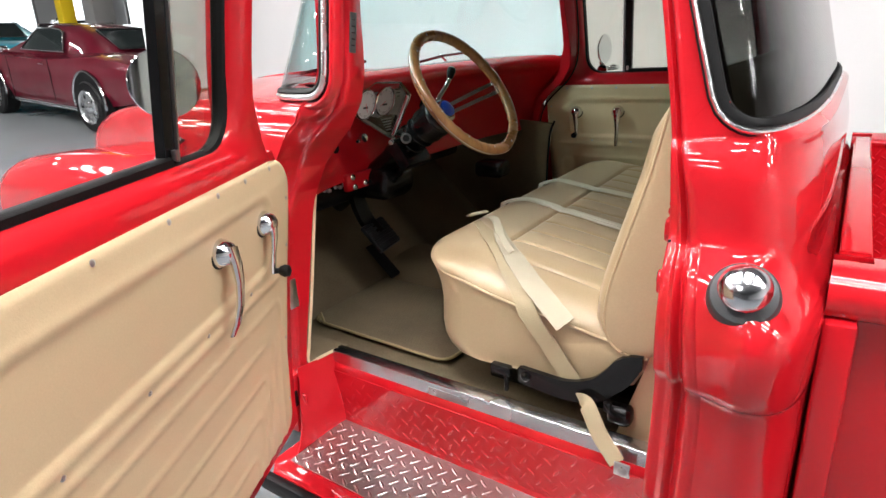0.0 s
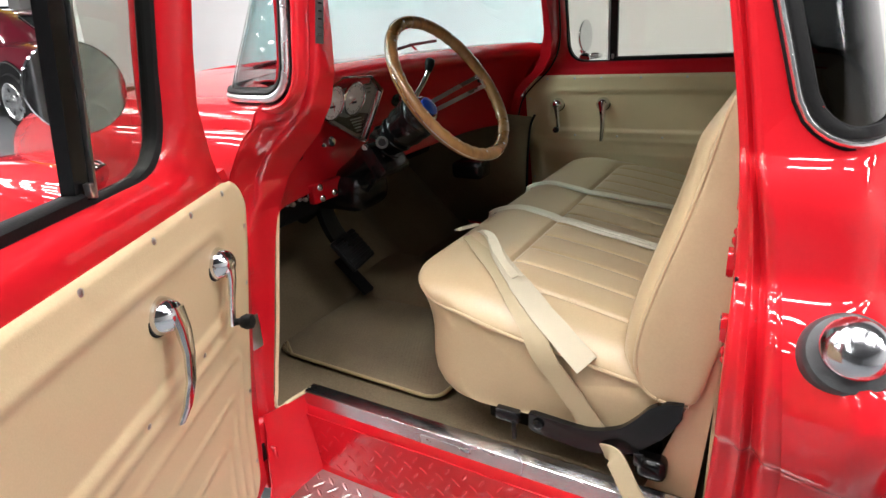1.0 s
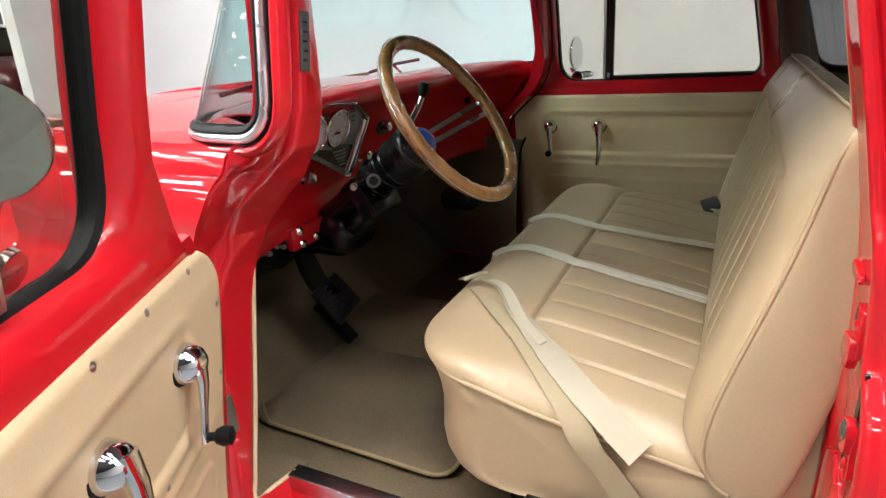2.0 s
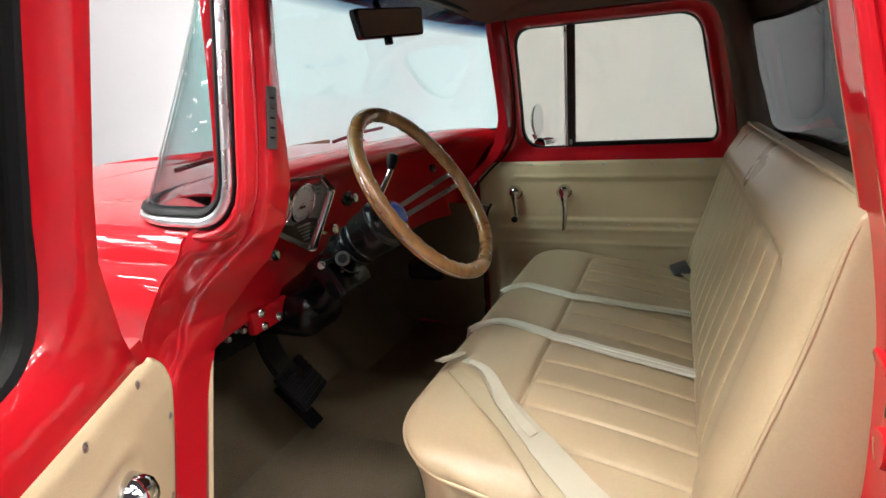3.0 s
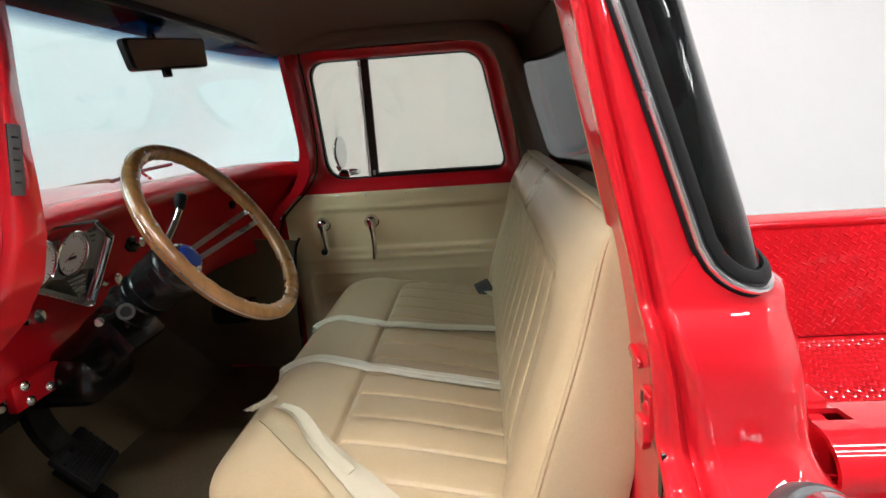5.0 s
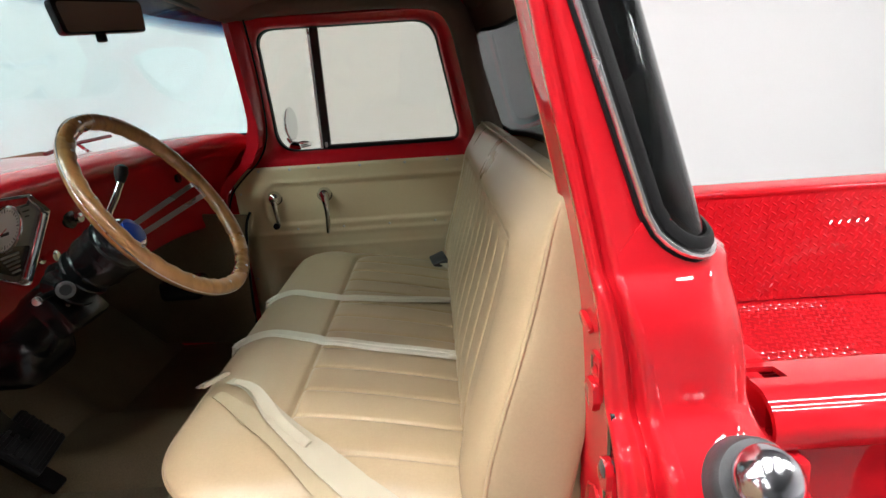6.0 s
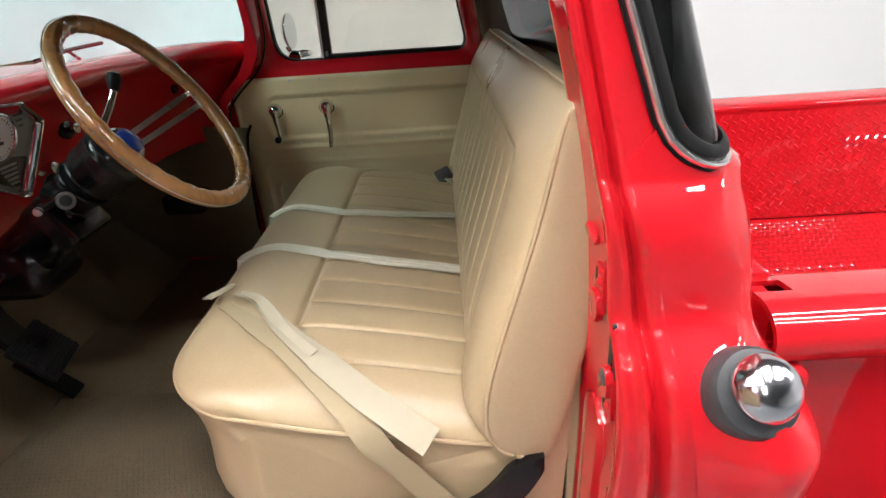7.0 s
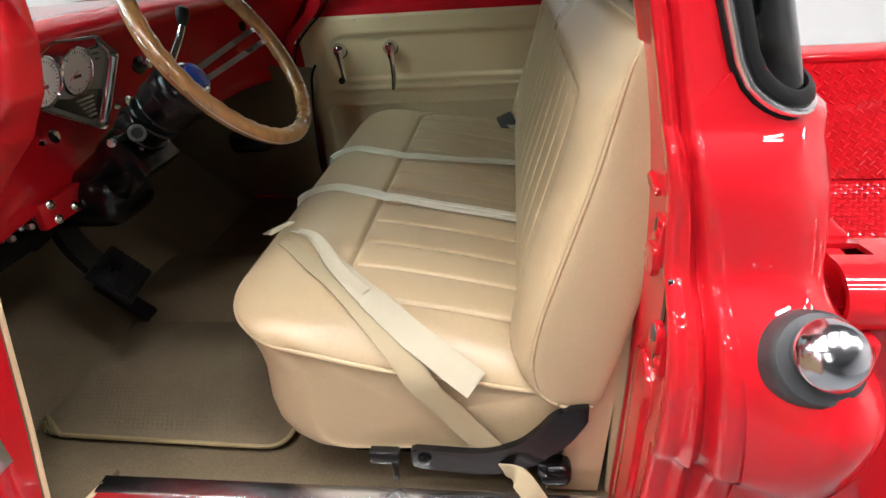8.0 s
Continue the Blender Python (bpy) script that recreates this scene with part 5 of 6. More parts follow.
part("mirror_glass", prism(rounded([(-0.108, -0.029, 0.010), (0.108, -0.029, 0.010), (0.117, 0.029, 0.010), (-0.117, 0.029, 0.010)], 4), 0.0065, 0.008, "x"), MIRROR, mir)
part("mirror_stem", tube([(-0.02, 0.0, 0.01), (-0.035, 0.0, 0.05), (-0.03, 0, 0.09)], 0.009, 8), BLACK, mir)
part("mirror_tab", box(0.0, -0.02, -0.042, 0.012, 0.022, 0.018, 0.003), BLACK, mir)

# ---- doors ----
def panel_y(z):
    k = [(0.55, -0.085), (0.75, -0.070), (0.95, -0.040), (1.06, -0.021), (1.14, -0.008), (1.20, 0.0), (1.27, 0.003)]
    for (a, p), (b, q) in zip(k, k[1:]):
        if z <= b:
            t = max(0, (z - a) / (b - a))
            return p + (q - p) * t
    return k[-1][1]


def inset(x, z, x0, z1, r=0.06):
    """Signed distance inside a panel whose front top corner (x0, z1) is rounded and which runs on to the rear and down."""
    dx, dz = x0 - x, z - z1
    ax, az = dx + r, dz + r
    return r - math.hypot(max(ax, 0), max(az, 0)) - (min(max(ax, az), 0))


def relief(x, z):
    """The pressed lines of the door trim, towards the cab."""
    h = 0.0

    def ridge(d, w=0.007):
        return math.exp(-(d / w) ** 2)
    # a sunk field with rounded front corners round crank and handle
    ax, az = max(0.165 - x, x - 2.0), abs(z - 1.107) - 0.036
    d1 = 0.045 - math.hypot(max(ax, 0), max(az, 0)) - min(max(ax, az), 0)
    t = min(1, max(0, (d1 + 0.004) / 0.016))
    h -= 0.0045 * t * t * (3 - 2 * t)
    h += 0.0018 * ridge(d1 + 0.008, 0.007)
    h += 0.0036 * ridge(z - 0.985, 0.009) * min(1, max(0, (x - 0.03) / 0.05))
    for k, (x0, z1) in enumerate(((0.060, 0.925), (0.100, 0.845), (0.140, 0.765), (0.180, 0.685), (0.220, 0.605))):
        d = inset(x, z, x0, z1, 0.035)
        h += 0.0024 * ridge(d, 0.008)
    return h


def crank(parent, m, kind, knob):
    """A window crank or a door handle on its round boss; its arm hangs down z."""
    boss = part(kind, lathe([(0.027, 0.002), (0.027, 0.007), (0.0255, 0.013), (0.0225, 0.021), (0.018, 0.029), (0.010, 0.034), (0.001, 0.036)], 26), CHROME, parent, "chrome window crank" if knob else "chrome inner door handle", m=m)
    part("washer", lathe([(0.001, 0.0), (0.029, 0.0), (0.030, 0.002), (0.029, 0.0045), (0.001, 0.0045)], 26), RUBBER, boss, "black rubber washer")
    if knob:
        arm = loft([[Vector((x + w * c, y, z + 0.6 * w * s)) for c, s in ring(1.0, 10)] for x, y, z, w in ((0, 0.0, 0.026, 0.015), (0.002, -0.03, 0.027, 0.011), (0.004, -0.065, 0.023, 0.0075), (0.005, -0.095, 0.020, 0.008), (0.005, -0.108, 0.020, 0.009))])
        part("arm", arm, CHROME, boss)
        part("knob", lathe([(0.006, 0), (0.006, 0.010), (0.010, 0.013), (0.0135, 0.022), (0.012, 0.032), (0.004, 0.036)], 18), RUBBER, boss, "black crank knob", m=pose(0.005, -0.102, 0.022))
    else:
        arm = loft([[Vector((x + w * c, y, z + 0.7 * w * s)) for c, s in ring(1.0, 10)] for x, y, z, w in ((0, 0.012, 0.026, 0.016), (0.004, -0.02, 0.033, 0.014), (0.007, -0.055, 0.036, 0.0105), (0.007, -0.095, 0.034, 0.009), (0.003, -0.130, 0.027, 0.0085), (-0.002, -0.153, 0.018, 0.006))])
        part("arm", arm, CHROME, boss)
    return boss


def door(near):
    """A door, built closed; the near one is then swung out on its hinges."""
    s = L if near else R
    if near:
        a = radians(-62.1)
        m = Matrix.Translation((-0.126, -0.248, 0)) @ Matrix.Rotation(a, 4, "Z") @ Matrix.Translation((0.126, 0.248, 0))
    else:
        m = Matrix()
    top = part("driver_door" if near else "passenger_door", bmesh.new(), RED, truck, "red door, swung wide open, with tan trim panel" if near else "red closed door with tan trim panel", m=m)
    # lower shell
    rows = []
    for z in (0.475, 0.50, 0.56, 0.65, 0.8, 0.95, 1.05, 1.10, 1.14, 1.18, 1.235, 1.27):
        xf = along(FRONT_EDGE, z) - 0.010 if z < 1.17 else along(FRONT_EDGE, 1.17) - 0.010 + (z - 1.17) * 0.5
        xr = along(REAR_EDGE, z) + 0.010
        yi, yo = min(panel_y(z) - 0.010, -0.012), flank(z) - 0.004
        if z < 0.49:
            yi, yo = yi - 0.02, yo + 0.02
        sec = [(xf + 0.008, yi), (xf, yi - 0.01), (xf - 0.006, yo + 0.012), (xf + 0.006, yo), (xr - 0.006, yo), (xr + 0.006, yo + 0.012), (xr, yi - 0.01), (xr - 0.008, yi)]
        rows.append([s(x, y, z) for x, y in sec])
    part("shell", loft(rows), RED, top, "glossy red door shell")
    # window surround
    outer = rounded([(0.006, 1.225, 0.05), (0.112, 1.785, 0.10), (0.875, 1.78, 0.09), (0.968, 1.235, 0.03)], 8)
    hole = rounded([(0.184, 1.305, 0.080), (0.172, 1.738, 0.060), (0.795, 1.738, 0.085), (0.880, 1.308, 0.045)], 8)
    # the front edge of the surround follows the dogleg
    ol = []
    for x, z in outer:
        if x < 0.2 and z < 1.72:
            lead = [(1.225, 0.02), (1.30, 0.085), (1.36, 0.125), (1.42, 0.135), (1.56, 0.128), (1.72, 0.118)]
            for (za, xa), (zb, xb) in zip(lead, lead[1:]):
                if za <= z <= zb:
                    x = max(x if z > 1.7 else -1, xa + (xb - xa) * (z - za) / (zb - za))
        ol.append((x, z))
    rings = []
    for (ax, az), (bx, bz) in zip(ol, hole):
        sec = [(0.0, -0.088), (0.0, -0.045), (0.06, -0.018), (0.30, -0.004), (0.62, -0.006), (0.86, -0.018), (0.96, -0.036), (1.0, -0.048), (1.0, -0.066), (0.9, -0.078), (0.5, -0.092)]
        rings.append([s(ax + (bx - ax) * t, y, az + (bz - az) * t) for t, y in sec])
    part("window_surround", loft(rings, close_u=True), RED, top, "rounded red window surround")
    part("window_seal", loft([[s(bx + (0.5 - bx) * d, y, bz + (1.52 - bz) * d) for d, y in ((-0.01, -0.040), (0.010, -0.046), (0.014, -0.066), (-0.01, -0.072))] for bx, bz in hole], close_u=True), RUBBER, top, "black rubber window channel")
    bar = [(0.352, 1.30), (0.381, 1.30), (0.392, 1.75), (0.363, 1.75)]
    part("division_bar", loft([[s(x, y, z) for x, z in bar] for y in (-0.050, -0.068)]), BLACK, top, "black vent window bar")
    part("bar_edge", loft([[s(0.344, -0.046, 1.30), s(0.349, -0.046, 1.30), s(0.349, -0.07, 1.30), s(0.344, -0.07, 1.30)], [s(0.355, -0.046, 1.75), s(0.36, -0.046, 1.75), s(0.36, -0.07, 1.75), s(0.355, -0.07, 1.75)]]), STEEL, top)
    part("vent_latch", box(*s(0.366, -0.042, 1.322), 0.009, 0.010, 0.018, 0.002), STEEL, top)
    vent = prism(rounded([(0.182, 1.31, 0.06), (0.172, 1.735, 0.04), (0.362, 1.735, 0.01), (0.352, 1.31, 0.01)], 6), 0, 0.004)
    for v in vent.verts:
        v.co = s(v.co.x, -0.060 + v.co.y, v.co.z)
    g = part("vent_glass", vent, GLASS_SIDE, top, "tinted vent window glass")
    if not near:
        pane = prism(rounded([(0.37, 1.30, 0.01), (0.38, 1.74, 0.01), (0.79, 1.74, 0.07), (0.884, 1.30, 0.04)], 6), 0, 0.004)
        for v in pane.verts:
            v.co = s(v.co.x, -0.060 + v.co.y, v.co.z)
        g = part("window_glass", pane, GLASS_SIDE, top, "tinted wound-up window glass")
    # felt strip along the top of the shell
    part("window_felt", sweep([s(0.37 + 0.51 * k / 8, -0.058, 1.310) for k in range(9)], [(-0.016, -0.012), (0.016, -0.012), (0.016, 0.006), (0.010, 0.010), (-0.010, 0.010), (-0.016, 0.006)]), RUBBER, top, "black felt window strip")
    # trim panel
    nx, nz = 150, 130
    rows = []
    for j in range(nz + 1):
        z = 0.535 + (1.253 - 0.535) * j / nz
        cut = 0.0
        if z > 1.17:
            cut = 0.075 - math.sqrt(max(0, 0.075 ** 2 - (z - 1.178) ** 2)) if z > 1.178 else 0
        if z < 0.58:
            cut = 0.045 - math.sqrt(max(0, 0.045 ** 2 - (0.58 - z) ** 2))
        xf, xr = 0.006 + cut, along(REAR_EDGE, z) - 0.035
        row = []
        for i in range(nx + 1):
            x = xf + (xr - xf) * i / nx
            lip = min(x - xf, xr - x, z - 0.535, 1.253 - z)
            edge = -0.006 * max(0, 1 - lip / 0.008) ** 2
            row.append(s(x, panel_y(z) + relief(x, z) + edge, z))
        rows.append(row)
    part("trim_panel", sheet(rows, 0.004 if near else -0.004), TAN, top, "tan vinyl door trim with pressed ribs", smooth=60)
    inward = 1 if near else -1
    spots = [(0.107, 1.243), (0.225, 1.243), (0.335, 1.243), (0.49, 1.243), (0.66, 1.243), (0.82, 1.243), (0.026, 1.16), (0.022, 1.045), (0.22, 1.005), (0.40, 1.005), (0.58, 1.005), (0.76, 1.005), (0.022, 0.80), (0.022, 0.62)]
    for x, z in spots:
        screw("trim_screw", s(x, panel_y(z) + relief(x, z) + 0.0032, z), (0, inward, 0), 0.0042, top, STEEL)
    for x, z, knob in ((0.150, 1.136, True), (0.343, 1.140, False)):
        p = s(x, panel_y(z) + relief(x, z), z)
        mm = Matrix((( -1 if near else 1, 0, 0), (0, 0, inward), (0, 1, 0))).to_4x4()
        crank(top, Matrix.Translation(p) @ mm @ pose(0, 0, 0, 0, 0, -13 if near else 0), "window_crank" if knob else "door_handle", knob)
    # round mirror outside
    mx, my, mz = (0.164, -0.1755, 1.428) if near else (0.20, -0.22, 1.40)
    c = s(mx, my, mz)
    tilt = Vector((0.765, 0.640, 0.079) if near else (1, -0.12, 0.02)).to_track_quat("Z", "Y").to_matrix().to_4x4()
    mr = part("door_mirror", lathe([(0.002, -0.024), (0.030, -0.019), (0.054, -0.009), (0.065, 0.0), (0.0665, 0.005), (0.0645, 0.0075)], 40), CHROME, top, "round chrome door mirror", m=Matrix.Translation(c) @ tilt)
    part("mirror_glass", lathe([(0.064, 0.004), (0.064, 0.0068), (0.002, 0.0072)], 40), MIRROR, mr)
    foot = s(0.265 if near else 0.235, -0.095, 1.315)
    part("mirror_arm", tube(spline([tuple(foot), tuple(s(mx + 0.08, my + 0.05, 1.318)), tuple(s(mx + 0.045, my + 0.01, 1.322)), tuple(s(mx + 0.0, my - 0.005, mz - 0.085)), tuple(s(mx - 0.02, my - 0.005, mz - 0.055))], 6), 0.0085, 10), CHROME, top, "curved chrome mirror arm")
    part("mirror_foot", lathe([(0.022, -0.004), (0.024, 0.004), (0.016, 0.012), (0.009, 0.016)], 20), CHROME, top, m=Matrix.Translation(foot) @ Vector((0, -inward, 0.4)).to_track_quat("Z", "Y").to_matrix().to_4x4())
    return top


door(True)
door(False)

# ---- bench seat ----
seat = thing("bench_seat", TRUCK, "tan vinyl bench seat with pleated centre panels", "bench seat")
Y0, Y1 = 0.033, 1.405                       # its ends
LINES = [0.135 + 0.0965 * k for k in range(13)]   # sewn lines, front to back
P0, P1 = LINES[0], LINES[-1]                # pleated part
SEAM_X, FRONT_X = 0.477, 0.272
CORNER = 0.155                              # rounding of the front corners in plan


def from_end(y):
    return max(0.0, min(y - Y0, Y1 - y))


def front_x(y):
    """The cushion's front edge in plan."""
    k = max(0.0, 1 - from_end(y) / CORNER)
    return FRONT_X + 0.128 * (1 - math.sqrt(max(0.0, 1 - k * k)))


def pleats(y):
    """The dip of the sewn lines that run front to back, and the soft swell between them."""
    if not P0 - 0.03 < y < P1 + 0.03:
        return 0.0
    d = min(abs(y - q) for q in LINES)
    return math.exp(-(d / 0.0036) ** 2) * 0.75 + 0.25 * math.exp(-(d / 0.013) ** 2)


def seam_x(y):
    """The cross seam, which turns back in a curve at both ends of the pleated part."""
    k = max(0.0, 1 - min(y - P0, P1 - y) / 0.085)
    return SEAM_X + 0.10 * (1 - math.sqrt(max(0.0, 1 - min(1.0, k) ** 2)))


def seat_top(x, y):
    """Height of the cushion."""
    xf = front_x(y)
    t = min(1.0, max(0.0, (x - 0.40) / 0.42))
    z = 0.957 - 0.070 * t ** 1.5
    roll = max(0.0, 1 - (x - xf) / 0.085)
    z -= 0.026 * (1 - math.sqrt(max(0.0, 1 - min(1.0, roll) ** 2.2)))
    b = max(0.0, 1 - from_end(y) / 0.150)
    share = smooth_through([(0.27, 0.25), (0.40, 0.46), (0.43, 0.68), (0.48, 0.90), (0.58, 1.0), (0.90, 0.85)], x)
    z -= share * (0.046 * b ** 1.8 + 0.036 * (1 - math.sqrt(max(0.0, 1 - min(1.0, b) ** 2.6))))
    if P0 - 0.02 < y < P1 + 0.02:
        sx = seam_x(y) if P0 < y < P1 else SEAM_X + 0.10
        z -= 0.0075 * math.exp(-((x - sx) / 0.0055) ** 2) + 0.004 * math.exp(-((x - sx) / 0.02) ** 2)
        z -= 0.0062 * pleats(y) * min(1.0, max(0.0, (x - sx) / 0.02))
    return z


def spaced(values, gap):
    """Drops values that lie closer together than the gap, so that no sliver faces arise."""
    out = []
    for v in values:
        if not out or v - out[-1] >= gap:
            out.append(v)
    out[-1] = values[-1]
    return out


END_STEPS = (0.0, 0.0012, 0.003, 0.006, 0.010, 0.016, 0.023, 0.032, 0.042, 0.054, 0.068, 0.084)
ys = spaced(sorted({round(Y0 + (Y1 - Y0) * k / 90, 5) for k in range(91)} | {round(q + d, 5) for q in LINES for d in (-0.016, -0.010, -0.006, -0.0035, -0.0016, 0, 0.0016, 0.0035, 0.006, 0.010, 0.016)} | {round(e + s * d, 5) for e, s in ((Y0, 1), (Y1, -1)) for d in END_STEPS}), 0.0011)
TOP_SHARES = [0.0, 0.0025, 0.006, 0.012, 0.020, 0.032, 0.046, 0.062, 0.08, 0.105, 0.135, 0.17, 0.21]


def cushion_row(y):
    """One section front to back: the tucked front face, the top and the closed rear and underside."""
    xf = front_x(y)
    e = max(0.0, 1 - from_end(y) / 0.14)
    low = 0.660 + 0.010 * e * e
    face = [(0.125, low), (0.085, low + 0.004), (0.058, low + 0.018), (0.040, low + 0.042), (0.034, low + 0.075), (0.037, low + 0.115), (0.039, low + 0.150), (0.034, low + 0.185)]
    top0 = seat_top(xf, y)
    face += [(0.024, top0 - 0.042), (0.012, top0 - 0.020), (0.004, top0 - 0.008)]
    row = [Vector((xf + d * (1 - 0.30 * e), y, min(z, top0 - 0.004))) for d, z in face]
    xs_ = [xf + d for d in TOP_SHARES if xf + d < 0.455] + []
    while len(xs_) < len(TOP_SHARES):
        xs_.append(xs_[-1] + (0.458 - xs_[-1]) * 0.4)
    xs_ += [0.462 + 0.0035 * k for k in range(10)] + [0.50, 0.507, 0.515, 0.525, 0.536, 0.548, 0.56, 0.575, 0.59, 0.61, 0.64, 0.67, 0.70, 0.74, 0.78, 0.82, 0.86, 0.89]
    row += [Vector((x, y, seat_top(x, y))) for x in xs_]
    row += [Vector((0.905, y, 0.82)), Vector((0.905, y, 0.76)), Vector((0.885, y, 0.72)), Vector((0.84, y, 0.70)), Vector((0.74, y, 0.678)), Vector((0.60, y, low + 0.006)), Vector((0.50, y, low))]
    return row


def capped(rows, centre, rings):
    """Closes both ends of a loft by rings drawn in towards a centre; rings: (share, outwards)."""
    c = Vector(centre)

    def ring_at(row, k, push):
        return [Vector((c.x + (p.x - c.x) * k, p.y + push, c.z + (p.z - c.z) * k)) for p in row]
    a, b = rows[0], rows[-1]
    return [ring_at(a, k, -o) for k, o in rings[::-1]] + rows + [ring_at(b, k, o) for k, o in rings]


CUSHION_END = [(0.985, -0.001), (0.95, -0.002), (0.88, -0.0025), (0.76, -0.002), (0.60, -0.001), (0.40, 0.0), (0.20, 0.001), (0.02, 0.001)]
cushion = part("cushion", loft(capped([cushion_row(y) for y in ys], (0.62, 0, 0.76), CUSHION_END)), TAN_SEAT, seat, "tan vinyl seat cushion", smooth=60)
pipe = [(x, Y0 - 0.001, seat_top(x, Y0)) for x in (0.83, 0.78, 0.72, 0.66, 0.60, 0.54, 0.49, 0.45, 0.42)]
pipe += [(front_x(y) - 0.001, y, seat_top(front_x(y), y)) for y in [Y0 + d for d in (0.0, 0.004, 0.010, 0.018, 0.028, 0.042, 0.06, 0.085, 0.115, 0.155)] + [0.2 + 0.05 * k for k in range(21)] + [Y1 - d for d in (0.155, 0.115, 0.085, 0.06, 0.042, 0.028, 0.018, 0.010, 0.004, 0.0)]]
pipe += [(x, Y1 + 0.001, seat_top(x, Y1)) for x in (0.42, 0.45, 0.49, 0.54, 0.60, 0.66, 0.72, 0.78, 0.83)]
line = resample(spline(pipe, 4), 360)
for k in range(40):
    line = [line[0]] + [(a + b * 2 + c) / 4 for a, b, c in zip(line, line[1:], line[2:])] + [line[-1]]
part("piping", tube(line, 0.0042, 8), TAN_SEAT, cushion, "sewn tan piping")

# backrest: the front edge of its end panel, (height, x)
BACK_EDGE = [(0.795, 0.872), (0.803, 0.846), (0.825, 0.826), (0.870, 0.815), (0.925, 0.820), (1.01, 0.840), (1.11, 0.870), (1.215, 0.900), (1.305, 0.921), (1.345, 0.930), (1.366, 0.938), (1.376, 0.952)]
BTOP = 1.262
SIDE = 0.012    # the backrest stands out this far past the cushion at each end
E0, E1 = Y0 - SIDE, Y1 + SIDE
FRONT_Z = [0.797, 0.803, 0.812, 0.825, 0.845, 0.87, 0.895, 0.925, 0.965, 1.01, 1.06, 1.11, 1.16, 1.19, 1.21, 1.225, 1.235, 1.243, 1.249, 1.254, 1.258, 1.262, 1.266, 1.271, 1.278, 1.287, 1.30, 1.315, 1.33, 1.344, 1.355, 1.364, 1.370, 1.3755]


def back_row(y):
    d = max(0.0, min(y - E0, E1 - y))
    q = max(0.0, 1 - d / 0.095)
    swell = 0.034 * math.sqrt(max(0.0, 1 - q ** 2.2))
    inside = min(y - P0 + 0.012, P1 + 0.012 - y)
    row = []
    for z in FRONT_Z:
        x = smooth_through(BACK_EDGE, z)
        bulge = swell * ease(z, 0.79, 0.87) * (1 - 0.95 * ease(z, 1.27, 1.375))
        k = min(1.0, max(0.0, inside / 0.045)) * (1 - ease(z, BTOP - 0.006, BTOP + 0.035))
        bulge -= 0.011 * k * k * (3 - 2 * k)
        if inside > 0.0:
            bulge -= 0.0058 * pleats(y) * (1 - ease(z, BTOP - 0.022, BTOP))
            bulge -= 0.0045 * math.exp(-((z - BTOP) / 0.006) ** 2) * min(1.0, inside / 0.02)
        row.append(Vector((x - bulge, y, z)))
    top = 1.3765 + 0.004 * math.sqrt(max(0.0, 1 - q ** 2))
    row += [Vector((0.962, y, top)), Vector((0.976, y, top - 0.002)), Vector((0.990, y, top - 0.010)), Vector((1.000, y, top - 0.025)), Vector((1.004, y, 1.31)), Vector((1.000, y, 1.22)), Vector((0.985, y, 1.08)), Vector((0.960, y, 0.95)), Vector((0.938, y, 0.85)), Vector((0.928, y, 0.815)), Vector((0.915, y, 0.800)), Vector((0.895, y, 0.795))]
    return row


by = spaced(sorted({v for v in ys if E0 + 0.1 < v < E1 - 0.1} | {round(e + s * d, 5) for e, s in ((E0, 1), (E1, -1)) for d in END_STEPS + (0.1,)}), 0.0011)
BACK_END = [(0.985, 0.002), (0.95, 0.004), (0.85, 0.006), (0.65, 0.007), (0.4, 0.008), (0.02, 0.008)]
back = part("backrest", loft(capped([back_row(y) for y in by], (0.925, 0, 1.08), BACK_END)), TAN_SEAT, seat, "tan vinyl backrest with upright pleats", smooth=60)
# one line of piping: along the foot and up the near end, across the top and down the far end
N_FRONT = len(FRONT_Z)
foot = [(0.915, 0.800), (0.895, 0.795)]
line = [Vector((x, E0 - 0.001, z)) for x, z in foot] + [p + Vector((0, -0.001, 0)) for p in back_row(E0)[:N_FRONT - 3]]
line += [back_row(y)[N_FRONT - 1] + Vector((0, 0, 0.002)) for y in [E0 + d for d in (0.004, 0.012, 0.026, 0.05)] + [E0 + 0.08 + (E1 - E0 - 0.16) * k / 24 for k in range(25)] + [E1 - d for d in (0.05, 0.026, 0.012, 0.004)]]
line += [p + Vector((0, 0.001, 0)) for p in back_row(E1)[N_FRONT - 4::-1]] + [Vector((x, E1 + 0.001, z)) for x, z in foot[::-1]]
line = resample(spline(line, 2), 460)
for k in range(24):
    line = [line[0]] + [(a + b * 2 + c) / 4 for a, b, c in zip(line, line[1:], line[2:])] + [line[-1]]
pipe_rows = []
for i, p in enumerate(line):
    t = (line[min(i + 1, 459)] - line[max(i - 1, 0)]).normalized()
    a = t.cross(Vector((0.94, 0.0, -0.34))).normalized()
    b = t.cross(a)
    pipe_rows.append([p + a * 0.0042 * math.cos(q) + b * 0.0042 * math.sin(q) for q in (2 * math.pi * k / 8 for k in range(8))])
part("piping", loft(pipe_rows), TAN_SEAT, back, "sewn tan piping")

